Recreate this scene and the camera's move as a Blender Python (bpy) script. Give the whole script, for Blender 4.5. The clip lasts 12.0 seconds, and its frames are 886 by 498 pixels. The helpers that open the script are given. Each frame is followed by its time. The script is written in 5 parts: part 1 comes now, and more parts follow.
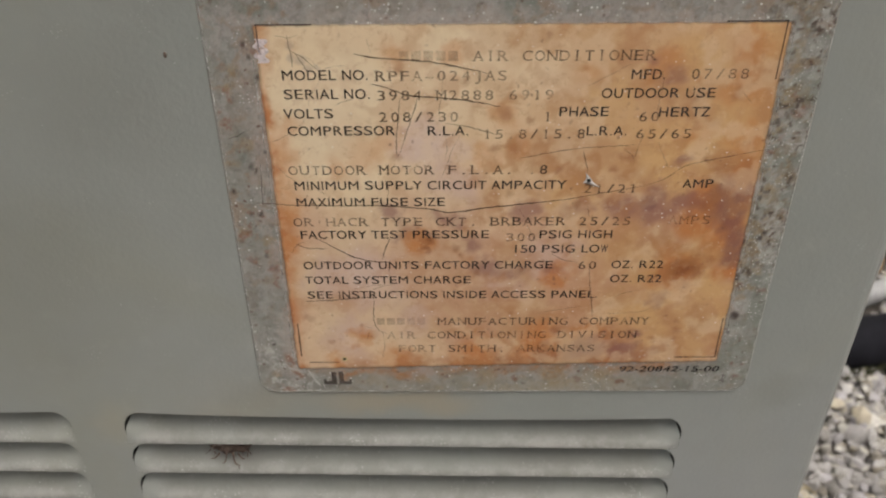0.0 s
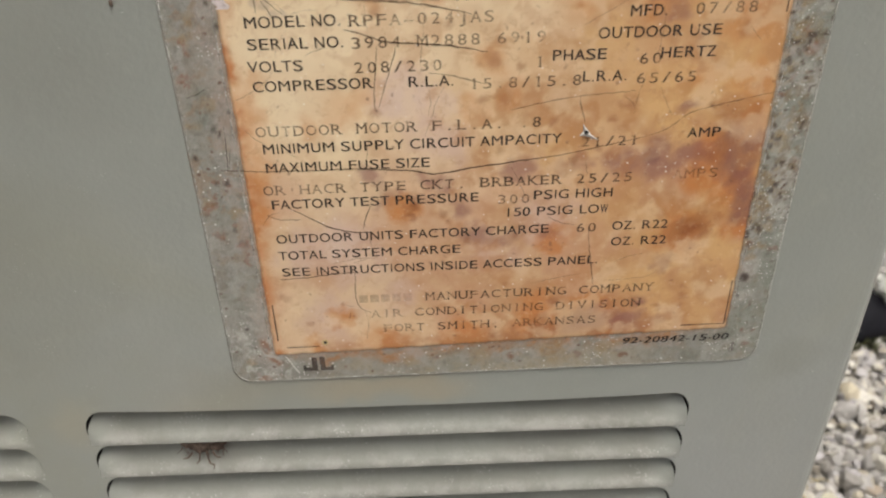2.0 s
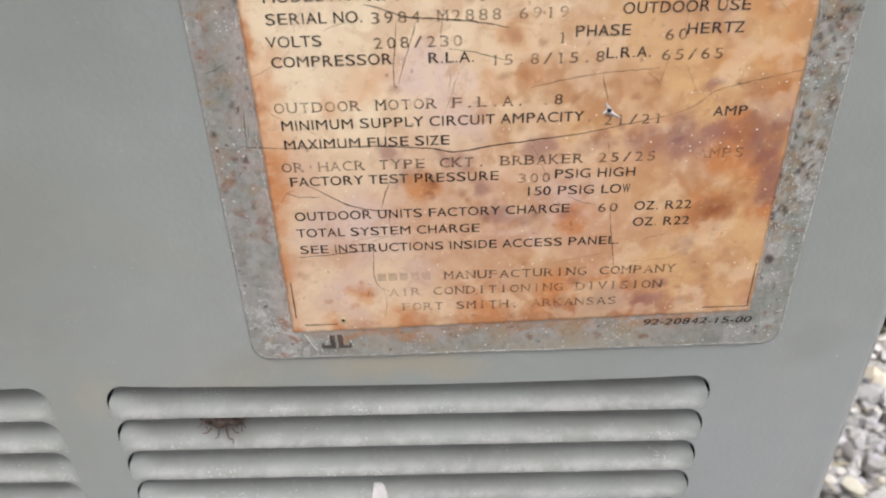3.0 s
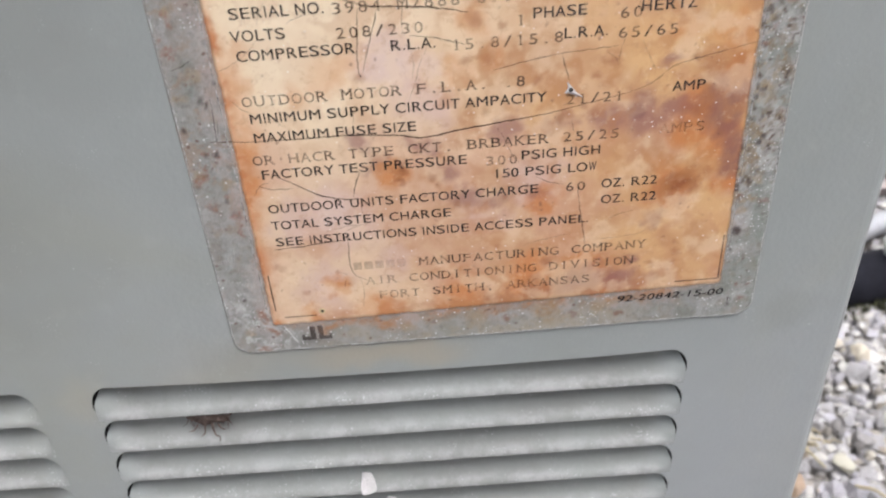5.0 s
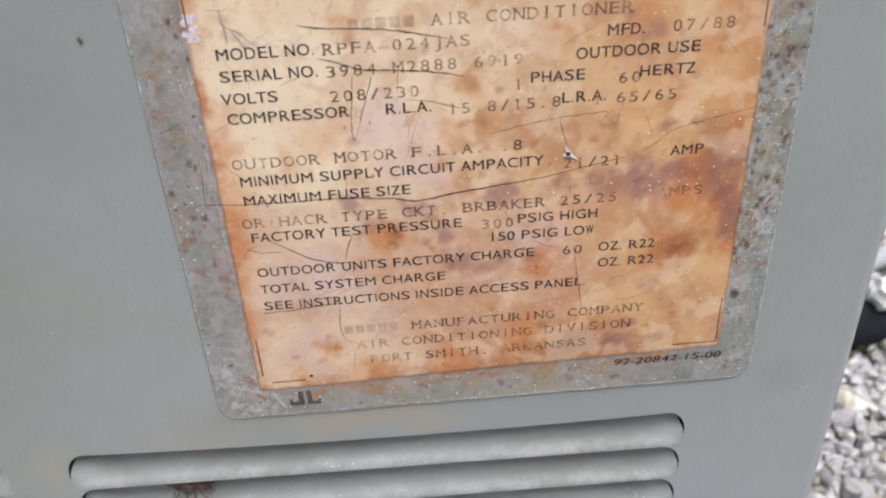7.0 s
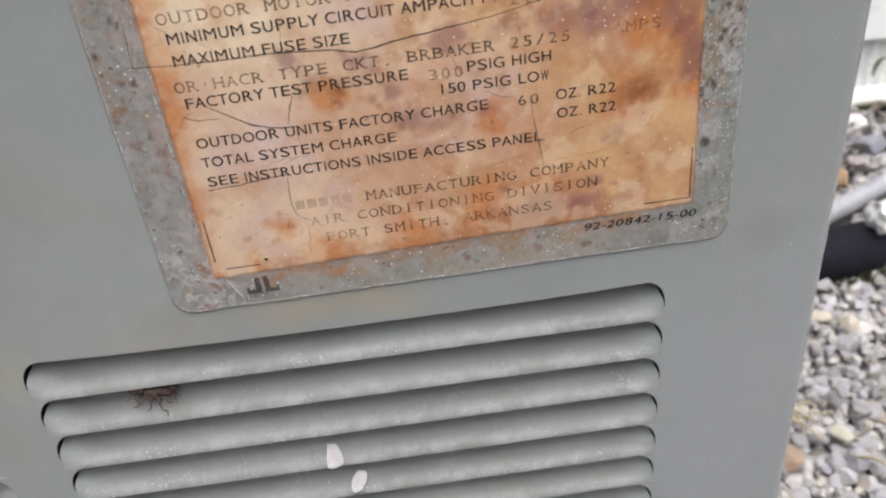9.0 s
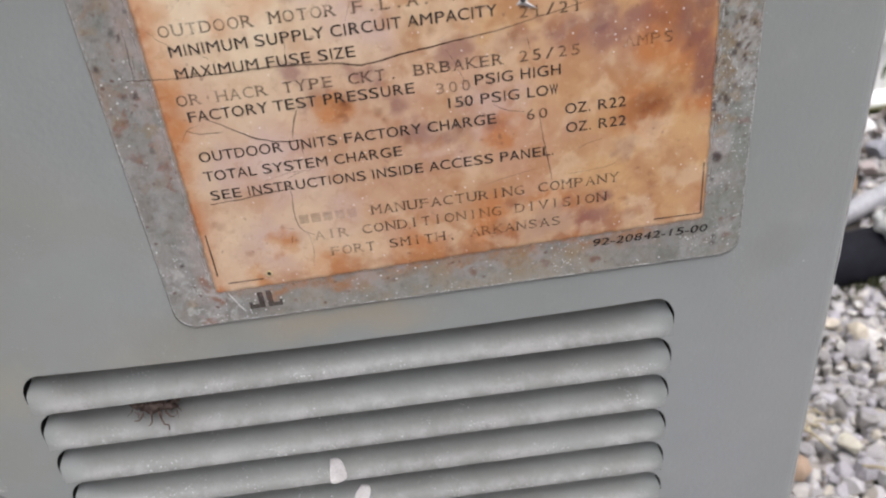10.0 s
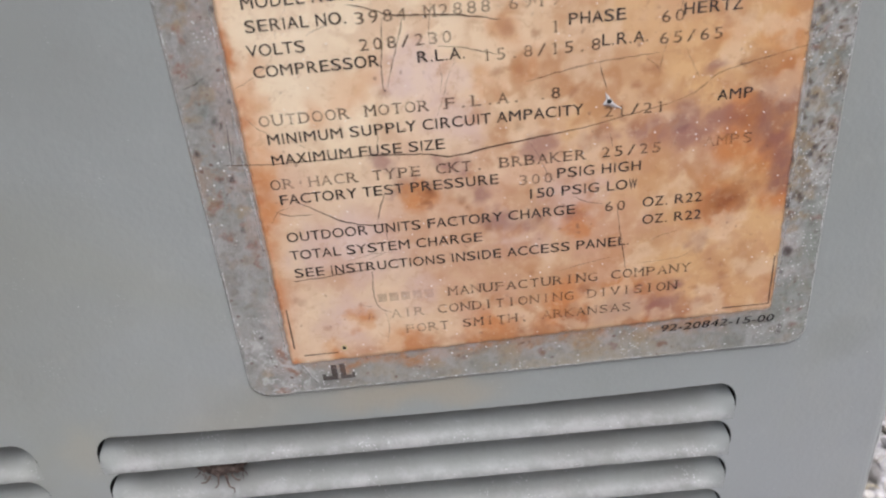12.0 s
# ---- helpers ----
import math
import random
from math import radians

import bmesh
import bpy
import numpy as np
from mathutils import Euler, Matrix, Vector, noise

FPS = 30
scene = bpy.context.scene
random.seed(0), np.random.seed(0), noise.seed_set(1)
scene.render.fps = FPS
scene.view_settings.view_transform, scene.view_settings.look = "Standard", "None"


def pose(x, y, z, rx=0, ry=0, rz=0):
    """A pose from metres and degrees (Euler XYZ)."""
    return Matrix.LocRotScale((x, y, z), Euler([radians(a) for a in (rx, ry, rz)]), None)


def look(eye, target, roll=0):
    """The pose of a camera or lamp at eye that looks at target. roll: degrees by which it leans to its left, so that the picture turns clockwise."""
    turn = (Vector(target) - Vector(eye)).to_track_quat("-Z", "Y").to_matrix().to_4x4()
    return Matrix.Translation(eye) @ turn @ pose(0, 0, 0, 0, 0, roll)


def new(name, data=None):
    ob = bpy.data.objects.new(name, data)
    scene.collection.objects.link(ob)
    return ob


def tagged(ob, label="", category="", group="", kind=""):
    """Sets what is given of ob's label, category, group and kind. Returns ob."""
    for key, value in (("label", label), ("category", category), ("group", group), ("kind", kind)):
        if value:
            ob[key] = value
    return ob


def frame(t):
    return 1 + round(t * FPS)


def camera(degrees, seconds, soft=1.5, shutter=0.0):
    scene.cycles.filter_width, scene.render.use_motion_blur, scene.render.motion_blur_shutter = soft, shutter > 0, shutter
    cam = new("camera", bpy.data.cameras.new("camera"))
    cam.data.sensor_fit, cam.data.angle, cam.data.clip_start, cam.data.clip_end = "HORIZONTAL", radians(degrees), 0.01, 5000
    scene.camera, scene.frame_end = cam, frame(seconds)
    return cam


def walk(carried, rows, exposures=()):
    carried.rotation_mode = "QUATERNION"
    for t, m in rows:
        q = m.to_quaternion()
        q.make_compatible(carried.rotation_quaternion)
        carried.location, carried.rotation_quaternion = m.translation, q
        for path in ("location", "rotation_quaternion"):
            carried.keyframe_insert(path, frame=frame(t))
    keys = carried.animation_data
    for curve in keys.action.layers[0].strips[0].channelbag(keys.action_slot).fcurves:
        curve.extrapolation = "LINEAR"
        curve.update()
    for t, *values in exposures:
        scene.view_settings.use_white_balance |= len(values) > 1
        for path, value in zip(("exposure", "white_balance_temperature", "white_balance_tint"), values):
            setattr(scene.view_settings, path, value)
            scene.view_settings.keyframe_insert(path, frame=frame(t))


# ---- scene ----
cam = camera(57.94, 12.0, soft=2.0, shutter=0.25)
cam.data.dof.use_dof, cam.data.dof.focus_distance, cam.data.dof.aperture_fstop = True, 0.185, 24
# seconds, eye in metres, yaw, pitch, roll in degrees
PATH = [
    (0, -0.03336, -0.16570, 0.43012, -0.007, -32.039, 0.621),
    (0.3, -0.03037, -0.16450, 0.42929, 0.506, -32.501, 0.165),
    (0.5, -0.03218, -0.16480, 0.42564, 0.403, -33.025, 0.100),
    (0.8, -0.02779, -0.17067, 0.42226, -0.007, -33.288, -1.308),
    (1, -0.03045, -0.17777, 0.41490, -0.433, -33.087, -2.721),
    (1.3, -0.03218, -0.17477, 0.41058, -1.519, -33.151, -3.191),
    (1.5, -0.03137, -0.17277, 0.41130, -1.898, -32.944, -3.803),
    (1.7, -0.03304, -0.16318, 0.41439, -2.264, -32.607, -1.858),
    (2, -0.03643, -0.15553, 0.41476, -2.265, -32.002, -0.374),
    (2.3, -0.03533, -0.15340, 0.41441, -1.294, -32.800, -0.116),
    (2.5, -0.03588, -0.15337, 0.41361, -0.742, -33.415, -0.666),
    (2.7, -0.03599, -0.15409, 0.41430, -0.458, -33.645, -0.876),
    (4.3, -0.03345, -0.15236, 0.41124, -0.314, -32.635, -0.812),
    (4.5, -0.03396, -0.15171, 0.41217, -0.161, -33.880, -0.948),
    (4.8, -0.03496, -0.15542, 0.41131, -0.236, -33.798, -1.344),
    (5, -0.03200, -0.15912, 0.41184, -1.213, -33.261, -3.046),
    (5.3, -0.03189, -0.15544, 0.41378, -2.664, -31.820, -2.419),
    (5.5, -0.03151, -0.15440, 0.41523, -3.157, -31.157, -2.172),
    (5.8, -0.03426, -0.15103, 0.41429, -3.781, -30.558, -1.309),
    (6, -0.03447, -0.15050, 0.41339, -3.445, -30.813, -1.787),
    (6.3, -0.03308, -0.15120, 0.41409, -2.855, -30.810, -1.969),
    (6.5, -0.03540, -0.15021, 0.41453, -2.886, -30.602, -1.698),
    (6.8, -0.03580, -0.15314, 0.41485, -2.434, -30.676, -2.209),
    (7, -0.03470, -0.15217, 0.41451, -3.039, -30.594, -2.022),
    (7.3, -0.03314, -0.15085, 0.40943, -3.175, -30.132, -1.932),
    (7.5, -0.03234, -0.15182, 0.40310, -2.863, -30.886, -3.005),
    (7.7, -0.02972, -0.15437, 0.39759, -3.369, -31.131, -5.100),
    (9.3, -0.02464, -0.15857, 0.38555, -2.530, -31.899, -5.975),
    (9.5, -0.02366, -0.15607, 0.38903, -2.253, -32.108, -5.539),
    (9.8, -0.02478, -0.15677, 0.38673, -2.271, -31.830, -6.340),
    (10, -0.02565, -0.15395, 0.38720, -2.136, -31.608, -5.842),
    (10.3, -0.02800, -0.15233, 0.39077, -1.946, -31.491, -5.283),
    (10.5, -0.02913, -0.14994, 0.39414, -1.453, -31.128, -4.451),
    (10.8, -0.02913, -0.15301, 0.39571, -0.924, -30.188, -4.794),
    (11, -0.02838, -0.15568, 0.39756, -0.829, -29.727, -5.086),
    (11.3, -0.03040, -0.15489, 0.39710, -1.566, -28.686, -4.457),
    (11.5, -0.03335, -0.15217, 0.39748, -1.506, -28.825, -4.179),
    (11.8, -0.03493, -0.15179, 0.39889, -1.164, -29.329, -4.380),
    (12, -0.03775, -0.15122, 0.40048, -1.079, -29.385, -4.351),
]
EXPOSURES = [
    (0.0, 0.64, 6850, 9), (0.25, 0.89, 6920, 7), (0.5, 1.03, 6950, 6), (1.0, 0.99, 6950, 7), (1.5, 0.98, 6850, 7), (2.0, 0.97, 6950, 7), (2.7, 1.30, 6350, 10), (4.5, 1.35, 6050, 12), (5.0, 1.33, 6050, 12),
    (5.5, 1.31, 6000, 12), (6.0, 1.09, 6050, 13), (6.5, 1.14, 6000, 11), (7.0, 1.27, 6000, 12), (7.5, 1.30, 6050, 12), (9.5, 1.07, 6150, 13), (10.5, 1.09, 6150, 15), (11.0, 1.23, 6050, 14), (11.5, 1.15, 6050, 14), (12.0, 1.22, 6050, 14),
]
walk(cam, [(t, pose(x, y, z, 90 + pitch, 0, yaw) @ pose(0, 0, 0, 0, 0, roll)) for t, x, y, z, yaw, pitch, roll in PATH], EXPOSURES)

# ---- world and sun: a bright overcast day ----
SUN_EL, SUN_AZ = radians(72), radians(160)
world = bpy.data.worlds.new("sky")
scene.world = world
world.use_nodes = True
wn = world.node_tree
sky = wn.nodes.new("ShaderNodeTexSky")
sky.sky_type, sky.sun_disc = "NISHITA", False
sky.sun_elevation, sky.sun_rotation = SUN_EL, SUN_AZ
sky.air_density, sky.dust_density, sky.ozone_density = 1.0, 6.0, 1.0
veil = wn.nodes.new("ShaderNodeHueSaturation")
veil.inputs["Saturation"].default_value = 0.35
wn.links.new(sky.outputs[0], veil.inputs["Color"])
wn.links.new(veil.outputs[0], wn.nodes["Background"].inputs[0])
wn.nodes["Background"].inputs[1].default_value = 0.13
sun = new("sun", bpy.data.lights.new("sun", "SUN"))
sun.data.energy, sun.data.angle, sun.data.color = 0.7, radians(30), (1.0, 0.96, 0.9)
sun.matrix_world = look((math.sin(SUN_AZ) * 5, math.cos(SUN_AZ) * 5, 5 * math.tan(SUN_EL)), (0, 0, 0))

# ---- plan, in metres ----
HOLE = 0.346                   # height of the plate's datum above the gravel
TILT_PLATE = 0.98              # the plate is stuck on a little askew, degrees
X0, X1 = -0.3355, 0.0759       # cabinet sides
DEPTH, TOP, FOOT = 0.40, 0.56, 0.035
PITCH, FIRST, BOW = 0.01195, HOLE - 0.0750, 0.0013
BANKS = ((-0.1235, 0.0351), (-0.2969, -0.1383))
ROUND = 0.0035                 # cabinet corner radius
COUNT = 20
WALL_Y = 0.665


# ---- helpers ----
def mesh_of(name, bm, smooth=False):
    me = bpy.data.meshes.new(name)
    bm.normal_update()
    bm.to_mesh(me)
    bm.free()
    if smooth:
        for f in me.polygons:
            f.use_smooth = True
    return me


def part(name, bm, material, parent, label="", smooth=False):
    me = bm if isinstance(bm, bpy.types.Mesh) else mesh_of(name, bm, smooth)
    ob = new(name, me)
    if material and not me.materials:
        me.materials.append(material)
    if parent:
        ob.parent = parent
    if label:
        tagged(ob, label)
    return ob


def box(bm, x0, x1, y0, y1, z0, z1, bevel=0.0):
    m = Matrix.Translation(((x0 + x1) / 2, (y0 + y1) / 2, (z0 + z1) / 2)) @ Matrix.Diagonal((x1 - x0, y1 - y0, z1 - z0, 1))
    made = bmesh.ops.create_cube(bm, size=1, matrix=m)["verts"]
    if bevel:
        edges = list({e for v in made for e in v.link_edges})
        bmesh.ops.bevel(bm, geom=edges, offset=bevel, segments=2, affect="EDGES", profile=0.6)


def smooth_path(points, n=10):
    """Catmull-Rom through the points."""
    pts = [Vector(p) for p in points]
    pts = [2 * pts[0] - pts[1]] + pts + [2 * pts[-1] - pts[-2]]
    out = []
    for a, b, c, d in zip(pts, pts[1:], pts[2:], pts[3:]):
        for k in range(n):
            t = k / n
            out.append(0.5 * (2 * b + (c - a) * t + (2 * a - 5 * b + 4 * c - d) * t * t + (3 * b - a - 3 * c + d) * t ** 3))
    return out + [pts[-2]]


def tube(bm, points, radius, sides=12, cap=True):
    """A tube along points; radius is a number or a function of the share of the way."""
    rings = []
    up = Vector((0.13, 0.21, 0.97))
    for i, p in enumerate(points):
        d = (points[min(i + 1, len(points) - 1)] - points[max(i - 1, 0)]).normalized()
        u = d.cross(up).normalized()
        v = u.cross(d)
        r = radius(i / (len(points) - 1)) if callable(radius) else radius
        rings.append([bm.verts.new(p + r * (math.cos(a) * u + math.sin(a) * v)) for a in (2 * math.pi * k / sides for k in range(sides))])
    for a, b in zip(rings, rings[1:]):
        for k in range(sides):
            bm.faces.new((a[k], a[(k + 1) % sides], b[(k + 1) % sides], b[k]))
    if cap:
        bm.faces.new(rings[0][::-1]), bm.faces.new(rings[-1])


# ---- materials ----
class Nodes:
    def __init__(self, name, place=False):
        self.mat = bpy.data.materials.new(name)
        self.mat.use_nodes = True
        self.t = self.mat.node_tree
        self.bsdf = self.t.nodes["Principled BSDF"]
        self.co = self.t.nodes.new("ShaderNodeNewGeometry").outputs["Position"] if place else self.t.nodes.new("ShaderNodeTexCoord").outputs["Object"]

    def put(self, value, socket):
        if isinstance(value, bpy.types.NodeSocket):
            self.t.links.new(value, socket)
        else:
            socket.default_value = (*value, 1) if isinstance(value, tuple) and len(value) == 3 and len(socket.default_value) == 4 else value

    def noise(self, scale, detail=4, rough=0.55, co=None, warp=0.0, stretch=None):
        n = self.t.nodes.new("ShaderNodeTexNoise")
        co = co or self.co
        if stretch:
            m = self.t.nodes.new("ShaderNodeMapping")
            m.inputs["Scale"].default_value = stretch
            self.put(co, m.inputs[0])
            co = m.outputs[0]
        self.put(co, n.inputs["Vector"])
        for k, v in (("Scale", scale), ("Detail", detail), ("Roughness", rough), ("Distortion", warp)):
            n.inputs[k].default_value = v
        return n.outputs["Fac"]

    def cells(self, scale, co=None, feature="F1"):
        n = self.t.nodes.new("ShaderNodeTexVoronoi")
        n.feature = feature
        self.put(co or self.co, n.inputs["Vector"])
        n.inputs["Scale"].default_value = scale
        return n.outputs["Distance"]

    def span(self, value, a, b, lo=0.0, hi=1.0):
        n = self.t.nodes.new("ShaderNodeMapRange")
        n.interpolation_type = "SMOOTHSTEP"
        for k, v in zip(range(5), (value, a, b, lo, hi)):
            self.put(v, n.inputs[k])
        return n.outputs[0]

    def math(self, op, a, b=0.0):
        n = self.t.nodes.new("ShaderNodeMath")
        n.operation = op
        self.put(a, n.inputs[0]), self.put(b, n.inputs[1])
        return n.outputs[0]

    def mix(self, fac, a, b, how="MIX"):
        n = self.t.nodes.new("ShaderNodeMix")
        n.data_type, n.blend_type = "RGBA", how
        self.put(fac, n.inputs["Factor"]), self.put(a, n.inputs[6]), self.put(b, n.inputs[7])
        return n.outputs[2]

    def warped(self, scale, amount):
        n = self.t.nodes.new("ShaderNodeTexNoise")
        self.put(self.co, n.inputs["Vector"])
        n.inputs["Scale"].default_value, n.inputs["Detail"].default_value = scale, 4
        m = self.t.nodes.new("ShaderNodeVectorMath")
        m.operation = "MULTIPLY_ADD"
        self.put(n.outputs["Color"], m.inputs[0])
        m.inputs[1].default_value = (amount,) * 3
        self.put(self.co, m.inputs[2])
        s = self.t.nodes.new("ShaderNodeVectorMath")
        s.operation = "SUBTRACT"
        self.put(m.outputs[0], s.inputs[0])
        s.inputs[1].default_value = (amount / 2,) * 3
        return s.outputs[0]

    def near(self, co, centre, inner, outer, squash=(1, 1, 1), k=1.0):
        """1 within inner of the centre, 0 past outer."""
        m = self.t.nodes.new("ShaderNodeMapping")
        m.inputs["Scale"].default_value = squash
        m.inputs["Location"].default_value = tuple(-c * s for c, s in zip(centre, squash))
        self.put(co, m.inputs[0])
        d = self.t.nodes.new("ShaderNodeVectorMath")
        d.operation = "LENGTH"
        self.put(m.outputs[0], d.inputs[0])
        return self.span(d.outputs["Value"], inner, outer, k, 0.0)

    def done(self, colour, rough=0.5, bump=None, height=0.001, strength=0.5, metal=0.0, alpha=None, spec=0.5):
        self.put(colour, self.bsdf.inputs["Base Color"])
        self.put(rough, self.bsdf.inputs["Roughness"])
        self.put(metal, self.bsdf.inputs["Metallic"])
        self.put(spec, self.bsdf.inputs["Specular IOR Level"])
        if alpha is not None:
            self.put(alpha, self.bsdf.inputs["Alpha"])
        if bump is not None:
            b = self.t.nodes.new("ShaderNodeBump")
            b.inputs["Strength"].default_value, b.inputs["Distance"].default_value = strength, height
            self.put(bump, b.inputs["Height"])
            self.put(b.outputs[0], self.bsdf.inputs["Normal"])
        return self.mat


def paint(name, dust):
    n = Nodes(name, True)
    base = n.mix(n.span(n.noise(7, 5, 0.6), 0.35, 0.7), (0.258, 0.272, 0.257), (0.294, 0.307, 0.291))
    base = n.mix(n.span(n.noise(24, 5, 0.6, warp=0.6), 0.55, 0.80, 0, 0.45), base, (0.225, 0.228, 0.21))
    base = n.mix(n.span(n.noise(15, 4, 0.6), 0.56, 0.78, 0, 0.40), base, (0.345, 0.348, 0.33))
    base = n.mix(n.span(n.noise(11, 5, 0.65, warp=0.8), 0.48, 0.72, 0, 0.45), base, (0.285, 0.285, 0.232))
    base = n.mix(n.span(n.noise(120, 4), 0.55, 0.75, 0, 0.16), base, (0.38, 0.38, 0.36))
    if dust < 0.5:
        co = n.warped(40, 0.03)
        for x, v, a, b, sq, colour, k in (
                (-45, -69, 4, 34, 4.0, (0.36, 0.30, 0.21), 0.55), (-85, -72, 0, 30, 2.0, (0.33, 0.29, 0.21), 0.30), (60, -66, 2, 14, 1.6, (0.19, 0.198, 0.165), 0.40),
                (-126, -78, 1, 12, 0.8, (0.36, 0.33, 0.25), 0.35), (-140, -30, 4, 45, 1.0, (0.20, 0.20, 0.18), 0.35),
                (56, -118, 6, 62, 0.7, (0.335, 0.345, 0.35), 0.55), (-110, 20, 3, 30, 1.0, (0.215, 0.215, 0.20), 0.30), (-150, 10, 2, 20, 1.0, (0.30, 0.26, 0.21), 0.25)):
            base = n.mix(n.near(co, (x * 0.001, 0, HOLE + v * 0.001), a * 0.001, b * 0.001, (1, 0, sq), k), base, colour)
    if dust > 0.5:
        own = n.t.nodes.new("ShaderNodeTexCoord").outputs["Object"]
        z = n.t.nodes.new("ShaderNodeSeparateXYZ")
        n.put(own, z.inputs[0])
        # shade painted into the colour of the pressed-in tongues, fading at both ends
        recess_shade = n.math("MULTIPLY", n.span(z.outputs["X"], 0.0, 0.010), n.span(z.outputs["X"], 0.1486, 0.1586, 1.0, 0.0))
        base = n.mix(n.math("MULTIPLY", recess_shade, n.span(n.noise(33, 5, 0.6), 0.3, 0.7, 0.30, 0.60)), base, (0.146, 0.138, 0.124))
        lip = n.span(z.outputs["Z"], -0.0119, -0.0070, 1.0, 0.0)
        base = n.mix(n.span(n.noise(60, 5, 0.6, stretch=(6, 1, 0.6)), 0.54, 0.76, 0, 0.10), base, (0.125, 0.105, 0.09))
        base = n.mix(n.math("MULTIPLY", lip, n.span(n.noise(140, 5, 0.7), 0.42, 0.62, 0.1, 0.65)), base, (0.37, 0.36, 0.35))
        grit = n.math("MULTIPLY", n.span(n.cells(1000, co=n.warped(300, 0.002)), 0.10, 0.32, 0.7, 0.0), n.span(n.noise(75, 5, 0.7), 0.48, 0.62))
        base = n.mix(n.math("MULTIPLY", grit, lip), base, (0.66, 0.65, 0.64))
    fine = n.math("MULTIPLY", n.span(n.cells(1100), 0.14, 0.30, 0.6 * dust, 0.0), n.span(n.noise(90, 5, 0.7), 0.54, 0.68))
    base = n.mix(fine, base, (0.60, 0.60, 0.58))
    few = n.math("MULTIPLY", n.span(n.cells(330), 0.03, 0.08, min(0.9, 2.0 * dust), 0.0), n.span(n.noise(40, 4, 0.65), 0.57, 0.66))
    base = n.mix(few, base, (0.75, 0.75, 0.73))
    base = n.mix(n.span(n.noise(520, 5, 0.75), 0.58, 0.75, 0, 0.32 * dust), base, (0.42, 0.415, 0.40))
    base = n.mix(n.span(n.noise(610, 5, 0.75), 0.60, 0.76, 0, 0.35 * dust), base, (0.15, 0.145, 0.13))
    return n.done(base, n.span(n.noise(70, 3), 0.3, 0.7, 0.42, 0.62), n.noise(700, 3), 0.0004, 0.25)


def foil():
    """Pitted foil: the sheet's own stain map, with grain, pits and painted white glints over it."""
    n = Nodes("pitted_foil")
    stain = n.t.nodes.new("ShaderNodeAttribute")
    stain.attribute_name = "stain"
    co, fine = n.warped(260, 0.004), n.warped(500, 0.0016)
    c = n.mix(n.span(n.noise(420, 6, 0.7, co=co), 0.42, 0.64, 0, 0.35), stain.outputs["Color"], (0.33, 0.325, 0.31))
    c = n.mix(n.span(n.noise(560, 5, 0.7), 0.52, 0.68, 0, 0.45), c, (0.15, 0.142, 0.128))
    pits = n.math("MULTIPLY", n.span(n.cells(420, co=fine), 0.08, 0.26, 0.85, 0), n.span(n.noise(95, 4, 0.6), 0.50, 0.60))
    c = n.mix(pits, c, (0.12, 0.062, 0.045))
    # near-white specks put into the colour where the foil glints
    painted_glint = n.math("MULTIPLY", n.span(n.cells(560), 0.07, 0.17, 0.95, 0), n.span(n.noise(60, 4), 0.44, 0.56))
    c = n.mix(painted_glint, c, (0.76, 0.75, 0.73))
    painted_glint = n.math("MULTIPLY", n.span(n.cells(1100), 0.12, 0.26, 0.8, 0), n.span(n.noise(80, 4), 0.50, 0.60))
    c = n.mix(painted_glint, c, (0.70, 0.69, 0.67))
    return n.done(c, 0.50, n.noise(420, 6, 0.75), 0.0008, 0.5, spec=0.35)


MM = 0.001


def decal():
    """The printed label: its own stain map, with flecks, dust and a ragged outline."""
    n = Nodes("stained_decal")
    stain = n.t.nodes.new("ShaderNodeAttribute")
    stain.attribute_name = "stain"
    fine = n.warped(260, 0.0045)
    c = n.mix(n.span(n.noise(420, 6, 0.75, co=fine), 0.52, 0.66, 0, 0.32), stain.outputs["Color"], (0.40, 0.205, 0.095))
    c = n.mix(n.span(n.noise(520, 5, 0.7), 0.54, 0.70, 0, 0.25), c, (0.72, 0.55, 0.37))
    spots = n.math("MULTIPLY", n.span(n.cells(150, co=fine), 0.05, 0.26, 0.5, 0), n.span(n.noise(30, 4), 0.49, 0.60))
    c = n.mix(spots, c, (0.26, 0.10, 0.04))
    fleck = n.math("MULTIPLY", n.span(n.cells(360, co=fine), 0.05, 0.22, 0.6, 0), n.span(n.noise(60, 4), 0.50, 0.62))
    c = n.mix(fleck, c, (0.17, 0.07, 0.04))
    dust = n.math("MULTIPLY", n.span(n.cells(520), 0.05, 0.13, 0.9, 0), n.span(n.noise(48, 4), 0.45, 0.58))
    c = n.mix(dust, c, (0.85, 0.82, 0.76))
    xyz = n.t.nodes.new("ShaderNodeSeparateXYZ")
    n.put(n.warped(380, 0.0008), xyz.inputs[0])
    u, v = xyz.outputs["X"], xyz.outputs["Z"]
    edge = n.math("MULTIPLY", n.math("MULTIPLY", n.span(u, -0.0734, -0.0720), n.span(u, 0.0382, 0.0394, 1, 0)), n.math("MULTIPLY", n.span(n.math("SUBTRACT", v, n.math("MULTIPLY", n.math("ADD", u, 0.073), 0.022)), -0.0572, -0.0556), n.span(v, 0.0358, 0.0367, 1, 0)))
    return n.done(c, n.span(n.noise(60, 3), 0.3, 0.7, 0.30, 0.52), n.math("ADD", n.noise(90, 5, 0.6), n.math("MULTIPLY", n.noise(600, 3), 0.3)), 0.0006, 0.45, alpha=edge)


